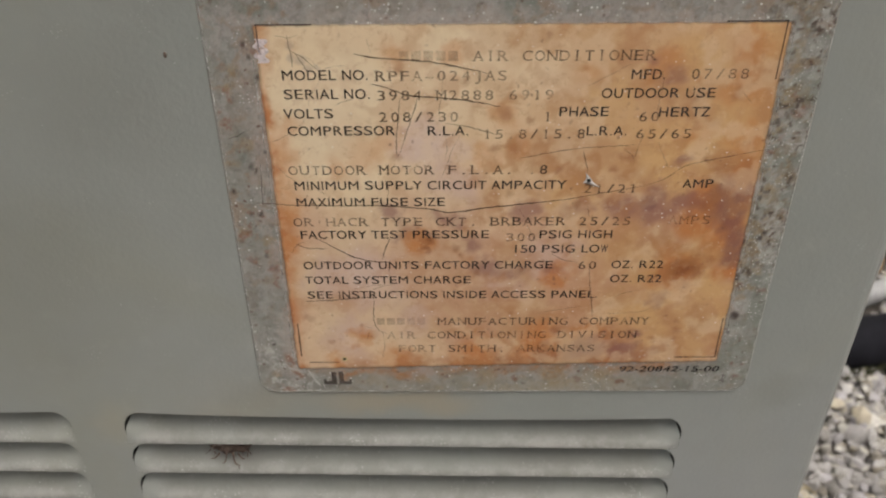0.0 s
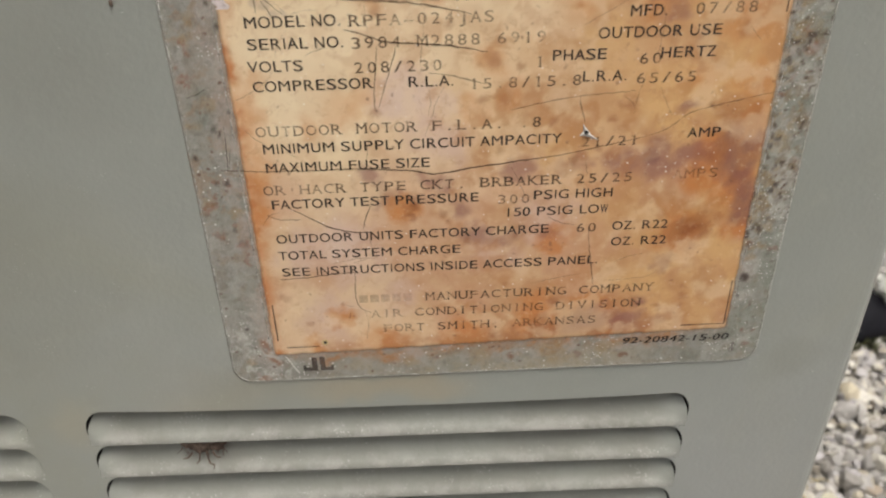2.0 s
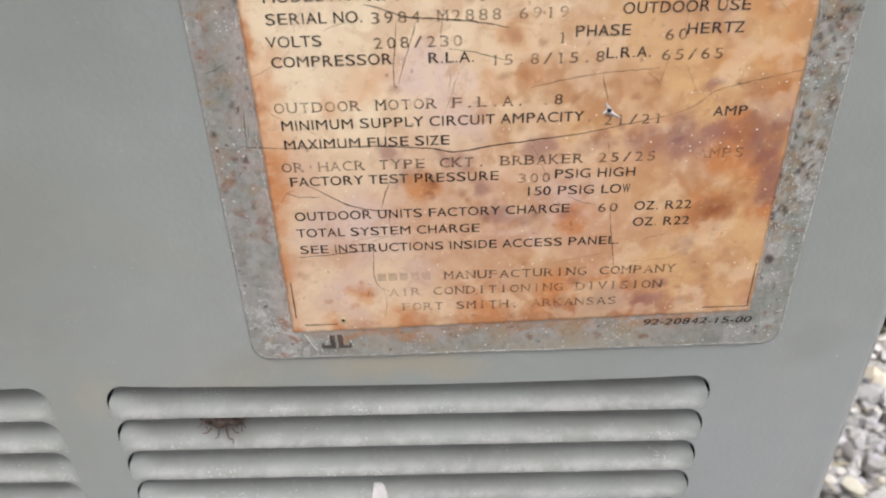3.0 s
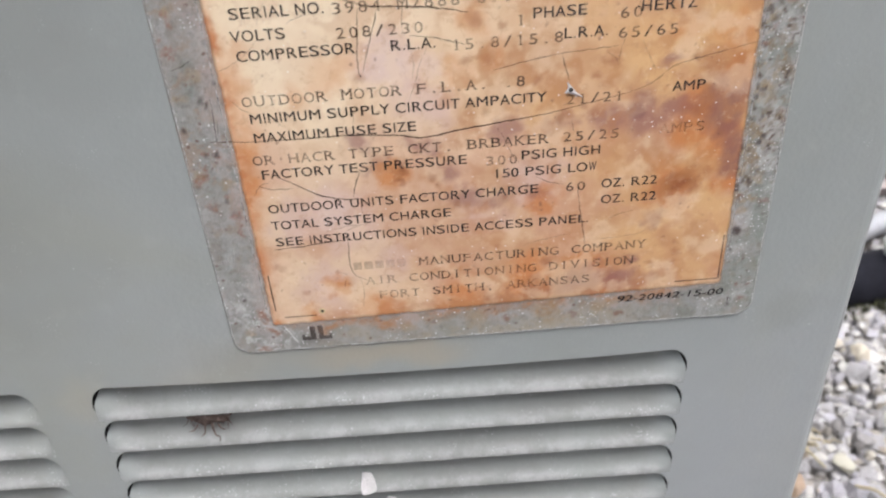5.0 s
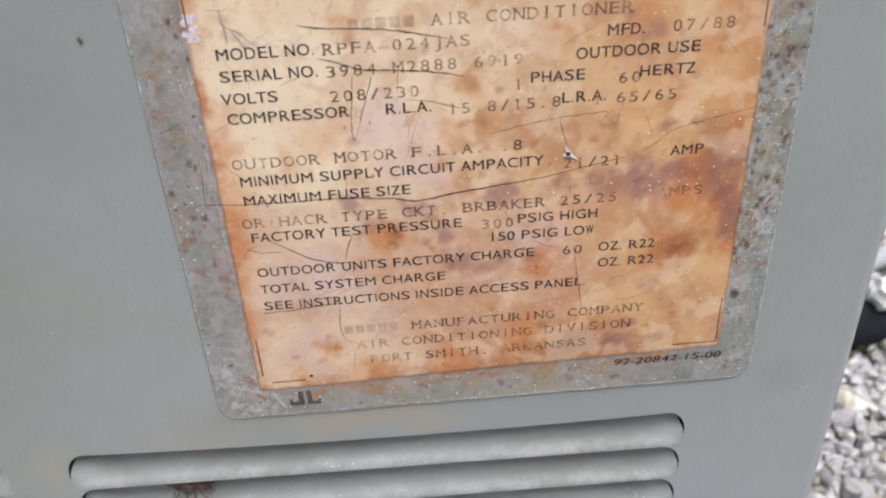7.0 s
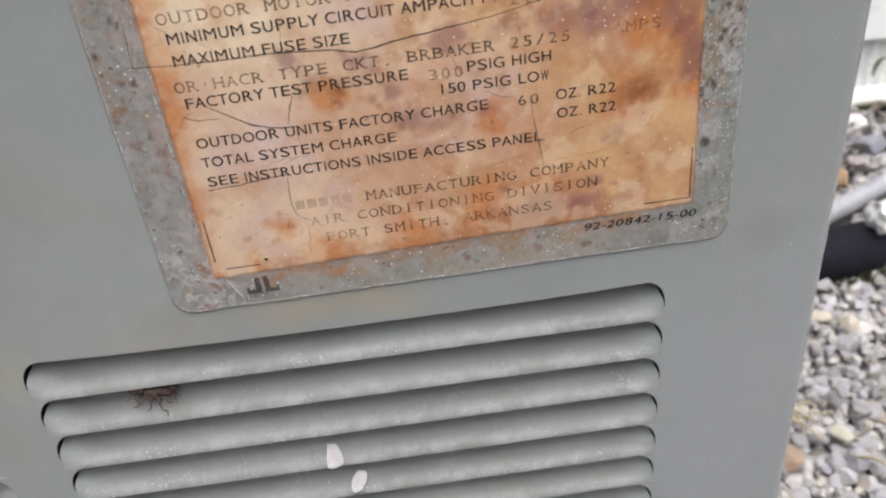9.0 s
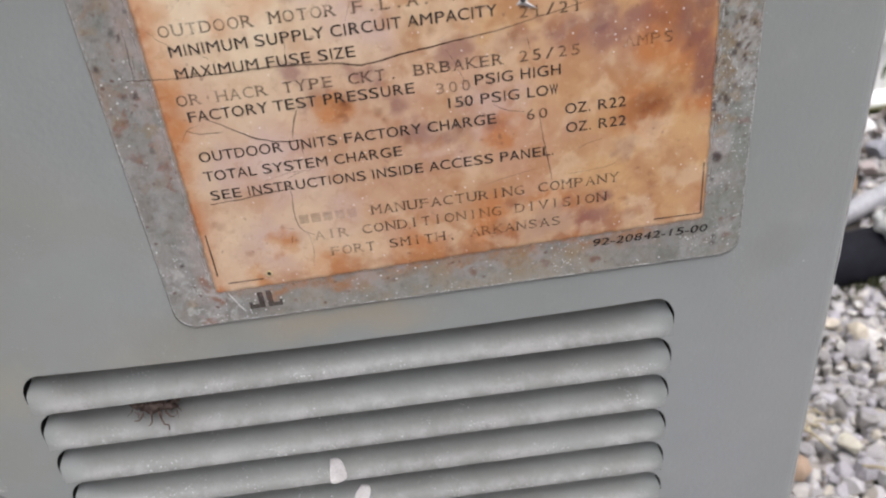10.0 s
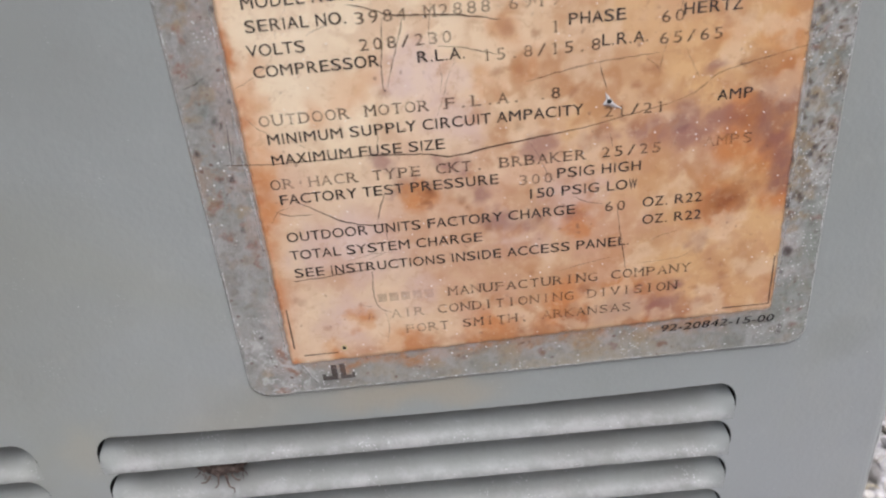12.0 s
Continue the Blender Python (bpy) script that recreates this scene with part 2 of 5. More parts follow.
def ink(name, colour, wear, full, faded=()):
    n = Nodes(name)
    a = n.span(n.noise(420, 5, 0.7), wear - 0.1, wear + 0.14, full, 0.12)
    b = n.span(n.noise(90, 3), 0.35, 0.6, 1.0, 0.72)
    for u, v, r, k in faded:
        b = n.math("MULTIPLY", b, n.math("SUBTRACT", 1.0, n.math("MULTIPLY", n.near(n.warped(90, 0.006), (u * 0.001, 0, v * 0.001), 0.4 * r * 0.001, r * 0.001, (1, 0, 1)), k)))
    return n.done(n.mix(n.noise(300, 3), colour, tuple(1.5 * v for v in colour)), 0.55, alpha=n.math("MULTIPLY", a, b), spec=0.25)


def plain(name, c0, c1, scale, rough=0.6, bump_scale=None, height=0.001, strength=0.4, spec=0.5):
    n = Nodes(name)
    c = n.mix(n.span(n.noise(scale, 5, 0.6), 0.35, 0.68), c0, c1)
    c = n.mix(n.span(n.noise(scale * 7, 4, 0.6), 0.45, 0.8, 0, 0.4), c, tuple(0.6 * v for v in c0))
    return n.done(c, rough, n.noise(bump_scale or scale * 8, 4), height, strength, spec=spec)


def stone_material(name, source):
    n = Nodes(name)
    info = n.t.nodes.new(source)
    ramp = n.t.nodes.new("ShaderNodeValToRGB")
    ramp.color_ramp.interpolation = "CONSTANT"
    tones = ((0.0, (0.305, 0.295, 0.30)), (0.14, (0.40, 0.385, 0.385)), (0.28, (0.20, 0.185, 0.18)), (0.40, (0.45, 0.425, 0.38)), (0.50, (0.345, 0.33, 0.36)), (0.61, (0.25, 0.24, 0.245)),
             (0.70, (0.46, 0.41, 0.315)), (0.75, (0.235, 0.20, 0.16)), (0.83, (0.33, 0.31, 0.275)), (0.91, (0.54, 0.52, 0.48)), (0.97, (0.27, 0.195, 0.13)))
    while len(ramp.color_ramp.elements) < len(tones):
        ramp.color_ramp.elements.new(0.5)
    for e, (at, tone) in zip(ramp.color_ramp.elements, tones):
        e.position, e.color = at, (*tone, 1)
    n.put(info.outputs["Random" if "Object" in source else "Random Per Island"], ramp.inputs[0])
    c = n.mix(n.span(n.noise(140, 5, 0.65), 0.35, 0.7, 0, 0.6), n.mix(0.12, ramp.outputs[0], (0.50, 0.48, 0.47)), (0.25, 0.235, 0.22))
    c = n.mix(n.span(n.noise(6, 4, 0.7), 0.5, 0.72, 0, 0.5), c, (0.47, 0.45, 0.43))
    c = n.mix(n.span(n.noise(9, 4, 0.7), 0.54, 0.70, 0, 0.55), c, (0.15, 0.125, 0.105))
    return n.done(c, 0.75, n.noise(420, 5, 0.65), 0.0012, 0.5)


PAINT = paint("grey_enamel", 0.35)
PAINT_DUSTY_SHADED = paint("dusty_shaded_enamel", 0.9)
FOIL, DECAL = foil(), decal()
INK = ink("printed_ink", (0.056, 0.040, 0.034), 0.63, 0.88)
NUMBER = ink("number_ink", (0.018, 0.015, 0.014), 0.75, 1.0)
TYPED = ink("typed_ink", (0.125, 0.075, 0.048), 0.54, 0.58,
            ((-24, 21, 22, 0.35), (-48, -49, 14, 0.6), (22, -12, 8, 0.55), (-12, -50, 9, 0.5), (-60, -11, 10, 0.4), (-14, -16, 6, 0.45), (30, 24, 9, 0.4), (-2, -3, 7, 0.4), (-62, 2, 12, 0.25)))
CRACK = {"bold": ink("crack_line", (0.080, 0.045, 0.028), 0.66, 0.86), "mid": ink("fine_crack_line", (0.11, 0.065, 0.04), 0.58, 0.68),
         "faint": ink("crease_line", (0.17, 0.10, 0.06), 0.50, 0.46)}
# near-black paint standing for depths no light reaches: cabinet inside and small holes
DARK = plain("painted_dark", (0.012, 0.012, 0.012), (0.02, 0.019, 0.018), 20, 0.8)
STONE_ONE, STONE_MANY = stone_material("crushed_stone", "ShaderNodeObjectInfo"), stone_material("crushed_stone_mass", "ShaderNodeNewGeometry")
FOAM = plain("black_foam", (0.007, 0.007, 0.010), (0.013, 0.013, 0.018), 40, 0.85, 500, 0.0006, 0.5, 0.15)
CONDUIT = plain("grey_vinyl", (0.33, 0.33, 0.34), (0.41, 0.41, 0.415), 30, 0.5)
WHITE_WALL = plain("white_paint", (0.78, 0.78, 0.76), (0.84, 0.84, 0.82), 6, 0.6, 120, 0.002, 0.3)
PVC = plain("white_plastic", (0.78, 0.78, 0.75), (0.84, 0.84, 0.82), 40, 0.45)
STRAW = plain("dry_straw", (0.35, 0.295, 0.19), (0.47, 0.41, 0.28), 120, 0.7)
FLAKE = plain("pale_flake", (0.46, 0.44, 0.42), (0.58, 0.555, 0.535), 200, 0.6)
BUG = plain("brown_husk", (0.070, 0.046, 0.036), (0.135, 0.098, 0.078), 500, 0.95)
LEAF = plain("dull_leaf", (0.05, 0.075, 0.03), (0.09, 0.11, 0.05), 90, 0.6)
WORN = plain("worn_edge", (0.34, 0.345, 0.33), (0.44, 0.44, 0.42), 90, 0.5)
FILM = ink("film_edge", (0.47, 0.465, 0.445), 0.47, 0.75)
CRUMPLE = ink("crumpled_film", (0.62, 0.57, 0.60), 0.62, 0.9)
FADED = ink("faded_ink", (0.17, 0.105, 0.065), 0.50, 0.36)
RIM = plain("pale_bronze", (0.44, 0.33, 0.15), (0.60, 0.50, 0.30), 900, 0.45)
LITTER = plain("dead_leaf", (0.055, 0.038, 0.027), (0.15, 0.095, 0.060), 60, 0.85, 300, 0.001, 0.4)
MOSS = plain("dull_moss", (0.035, 0.042, 0.016), (0.085, 0.085, 0.035), 120, 0.9)
SKY_BLOCKER = plain("sky_blocker_grey", (0.16, 0.15, 0.135), (0.24, 0.225, 0.20), 4, 0.9, 40, 0.004, 0.5)
PAD = plain("concrete", (0.33, 0.32, 0.30), (0.42, 0.41, 0.39), 20, 0.9, 200, 0.002, 0.5)


def soil():
    """Grey gravel soil, dark mould along the wall, shade painted beside the conduit."""
    n = Nodes("gravel_soil")
    c = n.mix(n.span(n.noise(60, 5, 0.6), 0.35, 0.68), (0.15, 0.135, 0.12), (0.24, 0.22, 0.20))
    # first blot: dark mould by the wall; second: painted shade by the conduit
    mould_and_shade = n.math("MAXIMUM", n.near(n.warped(12, 0.12), (0.50, 0.58, 0), 0.05, 0.22, (0.5, 1, 1)), n.near(n.warped(20, 0.05), (0.38, 0.42, 0), 0.01, 0.07, (0.6, 1, 1)))
    c = n.mix(n.math("MULTIPLY", mould_and_shade, 0.9), c, (0.030, 0.023, 0.018))
    return n.done(c, 0.95, n.noise(300, 4), 0.004, 0.8)


def dirty():
    """White paint splashed and streaked with earth."""
    n = Nodes("splashed_white_paint")
    c = n.mix(n.span(n.noise(40, 5, 0.65, stretch=(3, 1, 0.7)), 0.40, 0.66), (0.80, 0.80, 0.77), (0.60, 0.59, 0.56))
    c = n.mix(n.span(n.noise(160, 4, 0.7), 0.55, 0.70, 0, 0.5), c, (0.22, 0.21, 0.16))
    return n.done(c, 0.7, n.noise(200, 4), 0.001, 0.4)


def mossy():
    n = Nodes("algae_stained_trim")
    z = n.t.nodes.new("ShaderNodeSeparateXYZ")
    n.put(n.co, z.inputs[0])
    height = n.math("ADD", z.outputs["Z"], n.math("MULTIPLY", n.math("SUBTRACT", n.noise(45, 4), 0.5), 0.012))
    c = n.mix(n.span(height, 0.010, 0.018, 1, 0), (0.78, 0.78, 0.74), (0.24, 0.25, 0.10))
    c = n.mix(n.span(n.noise(150, 4), 0.5, 0.75, 0, 0.4), c, (0.30, 0.30, 0.16))
    return n.done(c, 0.75, n.noise(260, 4), 0.001, 0.4)


MOSSY, SOIL, DIRTY = mossy(), soil(), dirty()

# ---- ground and house wall ----
bm = bmesh.new()
bmesh.ops.create_grid(bm, x_segments=2, y_segments=2, size=400)
ground = tagged(part("ground", bm, SOIL, None), "grey soil under crushed gravel reaching to the horizon", "ground", kind="structure")
wall = tagged(new("wall_house"), "white painted house wall behind the gravel strip", "wall", kind="structure")
bm = bmesh.new()
box(bm, -4, 6, WALL_Y, WALL_Y + 0.2, 0.0, 3.0)
part("wall_face", bm, WHITE_WALL, wall)
bm = bmesh.new()
a = [bm.verts.new(v) for v in ((-4, 0.011, 0.17), (6, 0.011, 0.17), (6, 0, 0), (-4, 0, 0), (6, 0.013, -0.001), (-4, 0.013, -0.001))]
bm.faces.new((a[3], a[2], a[1], a[0])), bm.faces.new((a[5], a[4], a[2], a[3]))
board = mesh_of("siding_board", bm)
for k in range(17):
    part("siding_board", board, WHITE_WALL, wall).matrix_basis = pose(0, WALL_Y - 0.014, 0.083 + k * 0.17)
bm = bmesh.new()
box(bm, -4, 6, WALL_Y - 0.006, WALL_Y - 0.001, 0.024, 0.0815, 0.001)
part("skirting_board", bm, DIRTY, wall, "white skirting board splashed with earth")
bm = bmesh.new()
prof = [(WALL_Y - 0.016 - 0.010 * math.sin(a), 0.0145 - 0.0105 * math.cos(a)) for a in (math.pi * k / 10 for k in range(11))]
prof = [(WALL_Y - 0.001, 0.004)] + prof + [(WALL_Y - 0.001, 0.0255)]
rows = [[bm.verts.new((x, y, z)) for y, z in prof] for x in (-4, 6)]
for k in range(len(prof) - 1):
    bm.faces.new((rows[0][k], rows[1][k], rows[1][k + 1], rows[0][k + 1]))
part("base_trim", bm, MOSSY, wall, "white bottom trim with green algae along its lower edge", smooth=True)

# unseen wall behind the camera, added to keep low sky off the panel
bm = bmesh.new()
box(bm, -5, 6, -2.15, -2.00, 0.0, 1.7)
tagged(part("wall_sky_blocker", bm, SKY_BLOCKER, None), "unseen dark wall added to block the low sky", "wall", kind="structure")

# ---- the air conditioner ----
unit = tagged(new("air_conditioner"), "old grey-green enamelled outdoor air conditioner with louvred front", "air conditioner")


def front_panel():
    """The flat sheet round the two louvre banks, with its rolled outer edges."""
    bm = bmesh.new()

    def quad(x0, x1, z0, z1):
        bm.faces.new([bm.verts.new(v) for v in ((x0, 0, z0), (x1, 0, z0), (x1, 0, z1), (x0, 0, z1))])

    low = FIRST - COUNT * PITCH
    xa, xb = X0 + ROUND, X1 - ROUND
    mid = FIRST + 0.012
    quad(xa, xb, mid, TOP - ROUND)
    stops = [xa]
    for xl, xr in BANKS[::-1]:
        stops += [xl] + [xl + RX + (xr - xl - 2 * RX) * k / 12 for k in range(13)] + [xr]
    stops.append(xb)
    for a, b in zip(stops, stops[1:]):
        bm.faces.new([bm.verts.new(v) for v in ((a, 0, FIRST - sag(a)), (b, 0, FIRST - sag(b)), (b, 0, mid), (a, 0, mid))])
    quad(xa, xb, FOOT, low)
    for i in range(COUNT):
        z0 = FIRST - i * PITCH
        for za, zb in ((z0 - RZ, z0), (z0 - PITCH, z0 - RZ)):
            quad(xa, BANKS[1][0], za, zb)
            quad(BANKS[1][1], BANKS[0][0], za, zb)
            quad(BANKS[0][1], xb, za, zb)
    for xl, xr in BANKS:
        for i in range(COUNT):
            z0 = FIRST - i * PITCH
            for side, x in ((1, xl), (-1, xr)):
                steps = [RX * (1 - math.cos(k * math.pi / 2 / 8)) for k in range(9)]
                edge = [(x + side * s, 0, top_line(s, z0)) for s in steps]
                ring = edge + [(x, 0, z0)]
                bm.faces.new([bm.verts.new(v) for v in (ring if side > 0 else ring[::-1])])
    # sheet thickness along each straight cut
    for xl, xr in BANKS:
        for i in range(COUNT):
            z0 = FIRST - i * PITCH
            cols = [xl + RX + (xr - xl - 2 * RX) * k / 12 for k in range(13)]
            for p, q in zip(cols, cols[1:]):
                zp, zq = (z0 - sag(p), z0 - sag(q)) if i == 0 else (z0, z0)
                bm.faces.new([bm.verts.new(v) for v in ((p, 0.0009, zp + 0.0002), (q, 0.0009, zq + 0.0002), (q, 0, zq), (p, 0, zp))])
    # rolled sides and top
    arc = [(ROUND * (1 - math.sin(a)), ROUND * (1 - math.cos(a))) for a in (math.pi / 2 * k / 6 for k in range(7))]
    for side, x in ((1, X0), (-1, X1)):
        line = [(x + side * (ROUND - (ROUND - dx)), dy) for dx, dy in arc] + [(x, DEPTH * 0.12)]
        cols = [[bm.verts.new((px, py, z)) for z in (FOOT, TOP - ROUND)] for px, py in line]
        for a, b in zip(cols, cols[1:]):
            bm.faces.new((a[0], b[0], b[1], a[1]) if side < 0 else (a[0], a[1], b[1], b[0]))
    bmesh.ops.remove_doubles(bm, verts=bm.verts, dist=1e-6)
    bmesh.ops.recalc_face_normals(bm, faces=bm.faces)
    return bm


RX, RZ = 0.0050, 0.0064


def sag(x):
    """How far the sheet's lower edge over the first louvre hangs down."""
    for xl, xr in BANKS:
        if xl + RX < x < xr - RX:
            return BOW * math.sin(math.pi * (x - xl - RX) / (xr - xl - 2 * RX)) ** 0.7
    return 0.0


def top_line(s, z0):
    """Height of the cut, at s from the louvre's end."""
    if s >= RX:
        return z0
    u = 1 - s / RX
    return z0 - RZ * (1 - math.sqrt(max(0.0, 1 - u * u)))


def louver(xl, xr):
    """One pressed-in tongue: hinged along its lower edge, its upper edge pushed inwards."""
    bm = bmesh.new()
    w = xr - xl
    ends = [0.0, 0.0003, 0.0007, 0.0012, 0.0018, 0.0025, 0.0034, 0.0046, 0.006, 0.008, 0.0105, 0.013]
    xs = ends + [0.013 + (w - 0.026) * k / 14 for k in range(1, 14)] + [w - e for e in ends[::-1]]
    cols = []
    ease = lambda q: min(1.0, q) ** 2 * (3 - 2 * min(1.0, q))
    for x in xs:
        s = min(x, w - x)
        z1 = top_line(s, 0.0) - 0.0020 + 0.0030 * ease(s / 0.0068)
        col = []
        for k in range(13):
            u = k / 12                       # 0 at the hinge, 1 at the cut
            z = -PITCH + (z1 + PITCH) * u
            shut = ease(s / (0.0100 - 0.0068 * u))     # the end wall is steep at the cut and gentle at the hinge
            y = 0.00003 + 0.0064 * shut * u - 0.0005 * math.sin(math.pi * min(1, u * 5)) * ease(s / 0.008)
            col.append(bm.verts.new((x, y, z)))
        cols.append(col)
    for a, b in zip(cols, cols[1:]):
        for k in range(12):
            bm.faces.new((a[k], b[k], b[k + 1], a[k + 1]))
    return mesh_of("louver", bm, True)


panel = part("front_panel", front_panel(), PAINT, unit, "grey-green enamelled sheet metal front")
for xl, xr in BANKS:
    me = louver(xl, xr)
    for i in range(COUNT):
        ob = part("louver", me, PAINT_DUSTY_SHADED, panel)
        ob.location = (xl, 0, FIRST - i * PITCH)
# near-black box painted as the dark behind the louvre slots
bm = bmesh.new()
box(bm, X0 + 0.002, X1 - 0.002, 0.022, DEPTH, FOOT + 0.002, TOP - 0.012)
part("dark_backing", bm, DARK, unit, "near-black backing painted as the unlit cabinet inside")
bm = bmesh.new()
tube(bm, [Vector((X1 - 0.0010, 0.0012, FOOT + 0.001 + (TOP - ROUND - FOOT - 0.002) * k / 160)) for k in range(161)], lambda t: 0.00040 + 0.0004 * max(0.0, noise.noise(Vector((t * 55, 2.0, 0.0)))), 8)
part("corner_edge", bm, WORN, unit, "pale worn paint along the cabinet corner", smooth=True)
bm = bmesh.new()
box(bm, X1 - 0.0012, X1, DEPTH * 0.12, DEPTH, FOOT, TOP - ROUND)
part("side_panel", bm, PAINT, unit)
bm = bmesh.new()
box(bm, X0, X0 + 0.0012, DEPTH * 0.12, DEPTH, FOOT, TOP - ROUND)
part("side_panel", bm, PAINT, unit)
bm = bmesh.new()
box(bm, X0 - 0.004, X1 + 0.004, -0.004, DEPTH + 0.004, TOP - ROUND, TOP + 0.018, 0.005)
part("top_cover", bm, PAINT, unit)
bm = bmesh.new()
box(bm, X0 + 0.003, X1 - 0.003, 0.003, DEPTH, FOOT - 0.012, FOOT, 0.002)
part("base_pan", bm, PAINT, unit)
bm = bmesh.new()
box(bm, X0 - 0.04, X1 - 0.012, 0.012, DEPTH + 0.05, -0.03, FOOT - 0.012, 0.004)
tagged(part("concrete_pad", bm, PAD, None), "small grey concrete pad under the air conditioner", "pad")

# ---- the rating plate ----
plate = tagged(new("rating_plate"), "corroded foil rating plate with rust-stained label on the front panel", "label")
plate.matrix_world = pose(0, 0, HOLE, 0, -TILT_PLATE, 0)


def cloud(u, v, size, seed, octaves=5, rough=0.6):
    """Smooth random clouds between 0 and 1 over the plate; size in millimetres."""
    table = np.random.default_rng(seed).random((128, 128))
    total, weight, amp = 0.0, 0.0, 1.0
    for k in range(octaves):
        x, y = u / size * 2 ** k + 17.3 * k + 61, v / size * 2 ** k + 9.7 * k + 61
        i, j = np.floor(x).astype(int), np.floor(y).astype(int)
        a, b = x - i, y - j
        a, b = a * a * (3 - 2 * a), b * b * (3 - 2 * b)
        at = lambda p, q: table[(i + p) % 128, (j + q) % 128]
        total = total + amp * ((at(0, 0) * (1 - a) + at(1, 0) * a) * (1 - b) + (at(0, 1) * (1 - a) + at(1, 1) * a) * b)
        weight, amp = weight + amp, amp * rough
    return total / weight


def ramp(x, a, b):
    t = np.clip((x - a) / (b - a), 0, 1)
    return t * t * (3 - 2 * t)


def tint(c, colour, mask):
    return c + (np.array(colour) - c) * np.clip(mask, 0, 1)[:, None]


def blots(u, v, warp, seed, spots, squash=1.0, inner=0.28, fray=0.4):
    """Soft-edged blots (u, v, radius) with frayed outlines."""
    mask = np.zeros_like(u)
    du, dv = (cloud(u, v, 6, seed) - 0.5) * 2 * warp, (cloud(u, v, 6, seed + 1) - 0.5) * 2 * warp
    fu, fv = (cloud(u, v, 1.6, seed + 2) - 0.5) * fray * warp, (cloud(u, v, 1.6, seed + 3) - 0.5) * fray * warp
    for x, y, r in spots:
        k = min(1.0, r / 4)
        d = np.hypot(u + k * du + fu - x, (v + k * dv + fv - y) * squash)
        mask = np.maximum(mask, 1 - ramp(d, inner * r, r))
    return mask


CREAM, ORANGE, RUST, PLUM, PALE = (0.755, 0.605, 0.41), (0.54, 0.215, 0.060), (0.225, 0.070, 0.024), (0.26, 0.115, 0.105), (0.63, 0.465, 0.385)


def label_stain(u, v):
    fu0 = u + (cloud(u, v, 5, 121, 4) - 0.5) * 5
    wu, wv = u + (cloud(u, v, 18, 1) - 0.5) * 18, v + (cloud(u, v, 18, 2) - 0.5) * 18
    c = np.tile(np.array(CREAM), (len(u), 1))
    # browner towards one side and the foot, rosy over the lower half
    c = tint(c, (0.555, 0.32, 0.145), ramp(wu - 0.35 * wv, -46, 40))
    c = tint(c, (0.565, 0.345, 0.235), (1 - ramp(wv, -14, 2)) * (0.25 + 0.45 * ramp(cloud(u, v, 14, 3), 0.4, 0.6)))
    c = tint(c, (0.50, 0.255, 0.10), 0.45 * ramp(u, -58, 5) * ramp(cloud(wu, wv, 10, 4), 0.46, 0.68))
    c = tint(c, PALE, 0.85 * blots(u, v, 5, 10, ((-38, 9.4, 9), (-33, 3, 6), (-71.4, 30.9, 3), (-52, -27, 14), (-58, -46, 10), (-30, -2, 9), (-62, -27, 9), (-8, -21, 10), (-20, -29, 9), (-42, -40, 8))))
    c = tint(c, (0.785, 0.645, 0.455), 0.85 * blots(u, v, 5, 14, ((-60, 17, 15), (-62, 5, 8), (-35, 26, 11), (-25, 31, 8), (-55, 25, 10), (-10, 25, 8), (-45, 20, 8), (-52, 1, 6))))
    c = tint(c, (0.64, 0.42, 0.205), 0.75 * blots(u, v, 5, 18, ((13, 5.4, 8), (19, 2, 6), (4, 20, 8), (20, 31, 6), (30, -41, 11), (10, -36, 8), (34, -30, 7), (16, -39, 7), (32, -50, 7), (28, 16, 7), (22, 28, 6), (-4, -6, 6))))
    c = tint(c, (0.43, 0.215, 0.095), 0.48 * (0.25 + 0.75 * ramp(wu, -45, 0)) * ramp(cloud(u, v, 8, 55, 3, 0.5), 0.50, 0.72))
    c = tint(c, (0.68, 0.45, 0.21), 0.6 * ramp(u, -5, 20) * ramp(cloud(u, v, 10, 56, 3, 0.5), 0.46, 0.64))
    c = tint(c, ORANGE, 0.46 * blots(u, v, 4, 22, ((-44.3, 30.4, 4), (-50.7, 7.3, 6), (-46.4, 10, 5), (-71.2, 7.9, 5), (-68, 13.4, 3.5), (-58, 3.6, 4), (-24.5, 5.7, 5), (-20, 16, 5.5), (-17, 8.4, 5), (30, 22, 7), (25, 12, 5), (34, 10, 6), (14, 27, 5), (-2, 26, 4), (32, 31, 5), (-30, 30, 4))))
    c = tint(c, ORANGE, 0.85 * blots(u, v, 4, 26, ((28.4, -4.7, 7), (36, -0.2, 6), (26, -12, 7), (33, -14.5, 7), (24, -26, 8), (36, -24, 5), (-38.6, -17, 5), (-71, -8.6, 5), (-70, -16.5, 5), (-73, -22, 4), (-8.4, -44.8, 7), (-26, -52.8, 10), (-5.9, -26, 5), (-56, -46, 3.5), (-45, -54, 7), (-62, -55, 5), (5, -46, 7), (-8, -52, 9), (8, -53, 7))))
    # orange soaked in along one edge, widest half way down
    soak = 3.5 + 4.5 * np.exp(-((v + 9) / 16) ** 2)
    c = tint(c, (0.58, 0.26, 0.10), 0.68 * (1 - ramp(wu * 0.25 + fu0 * 0.75 + 73.5, 0.25 * soak, 1.25 * soak)) * (0.45 + 0.55 * ramp(cloud(u, v, 5, 120, 3), 0.36, 0.56)))
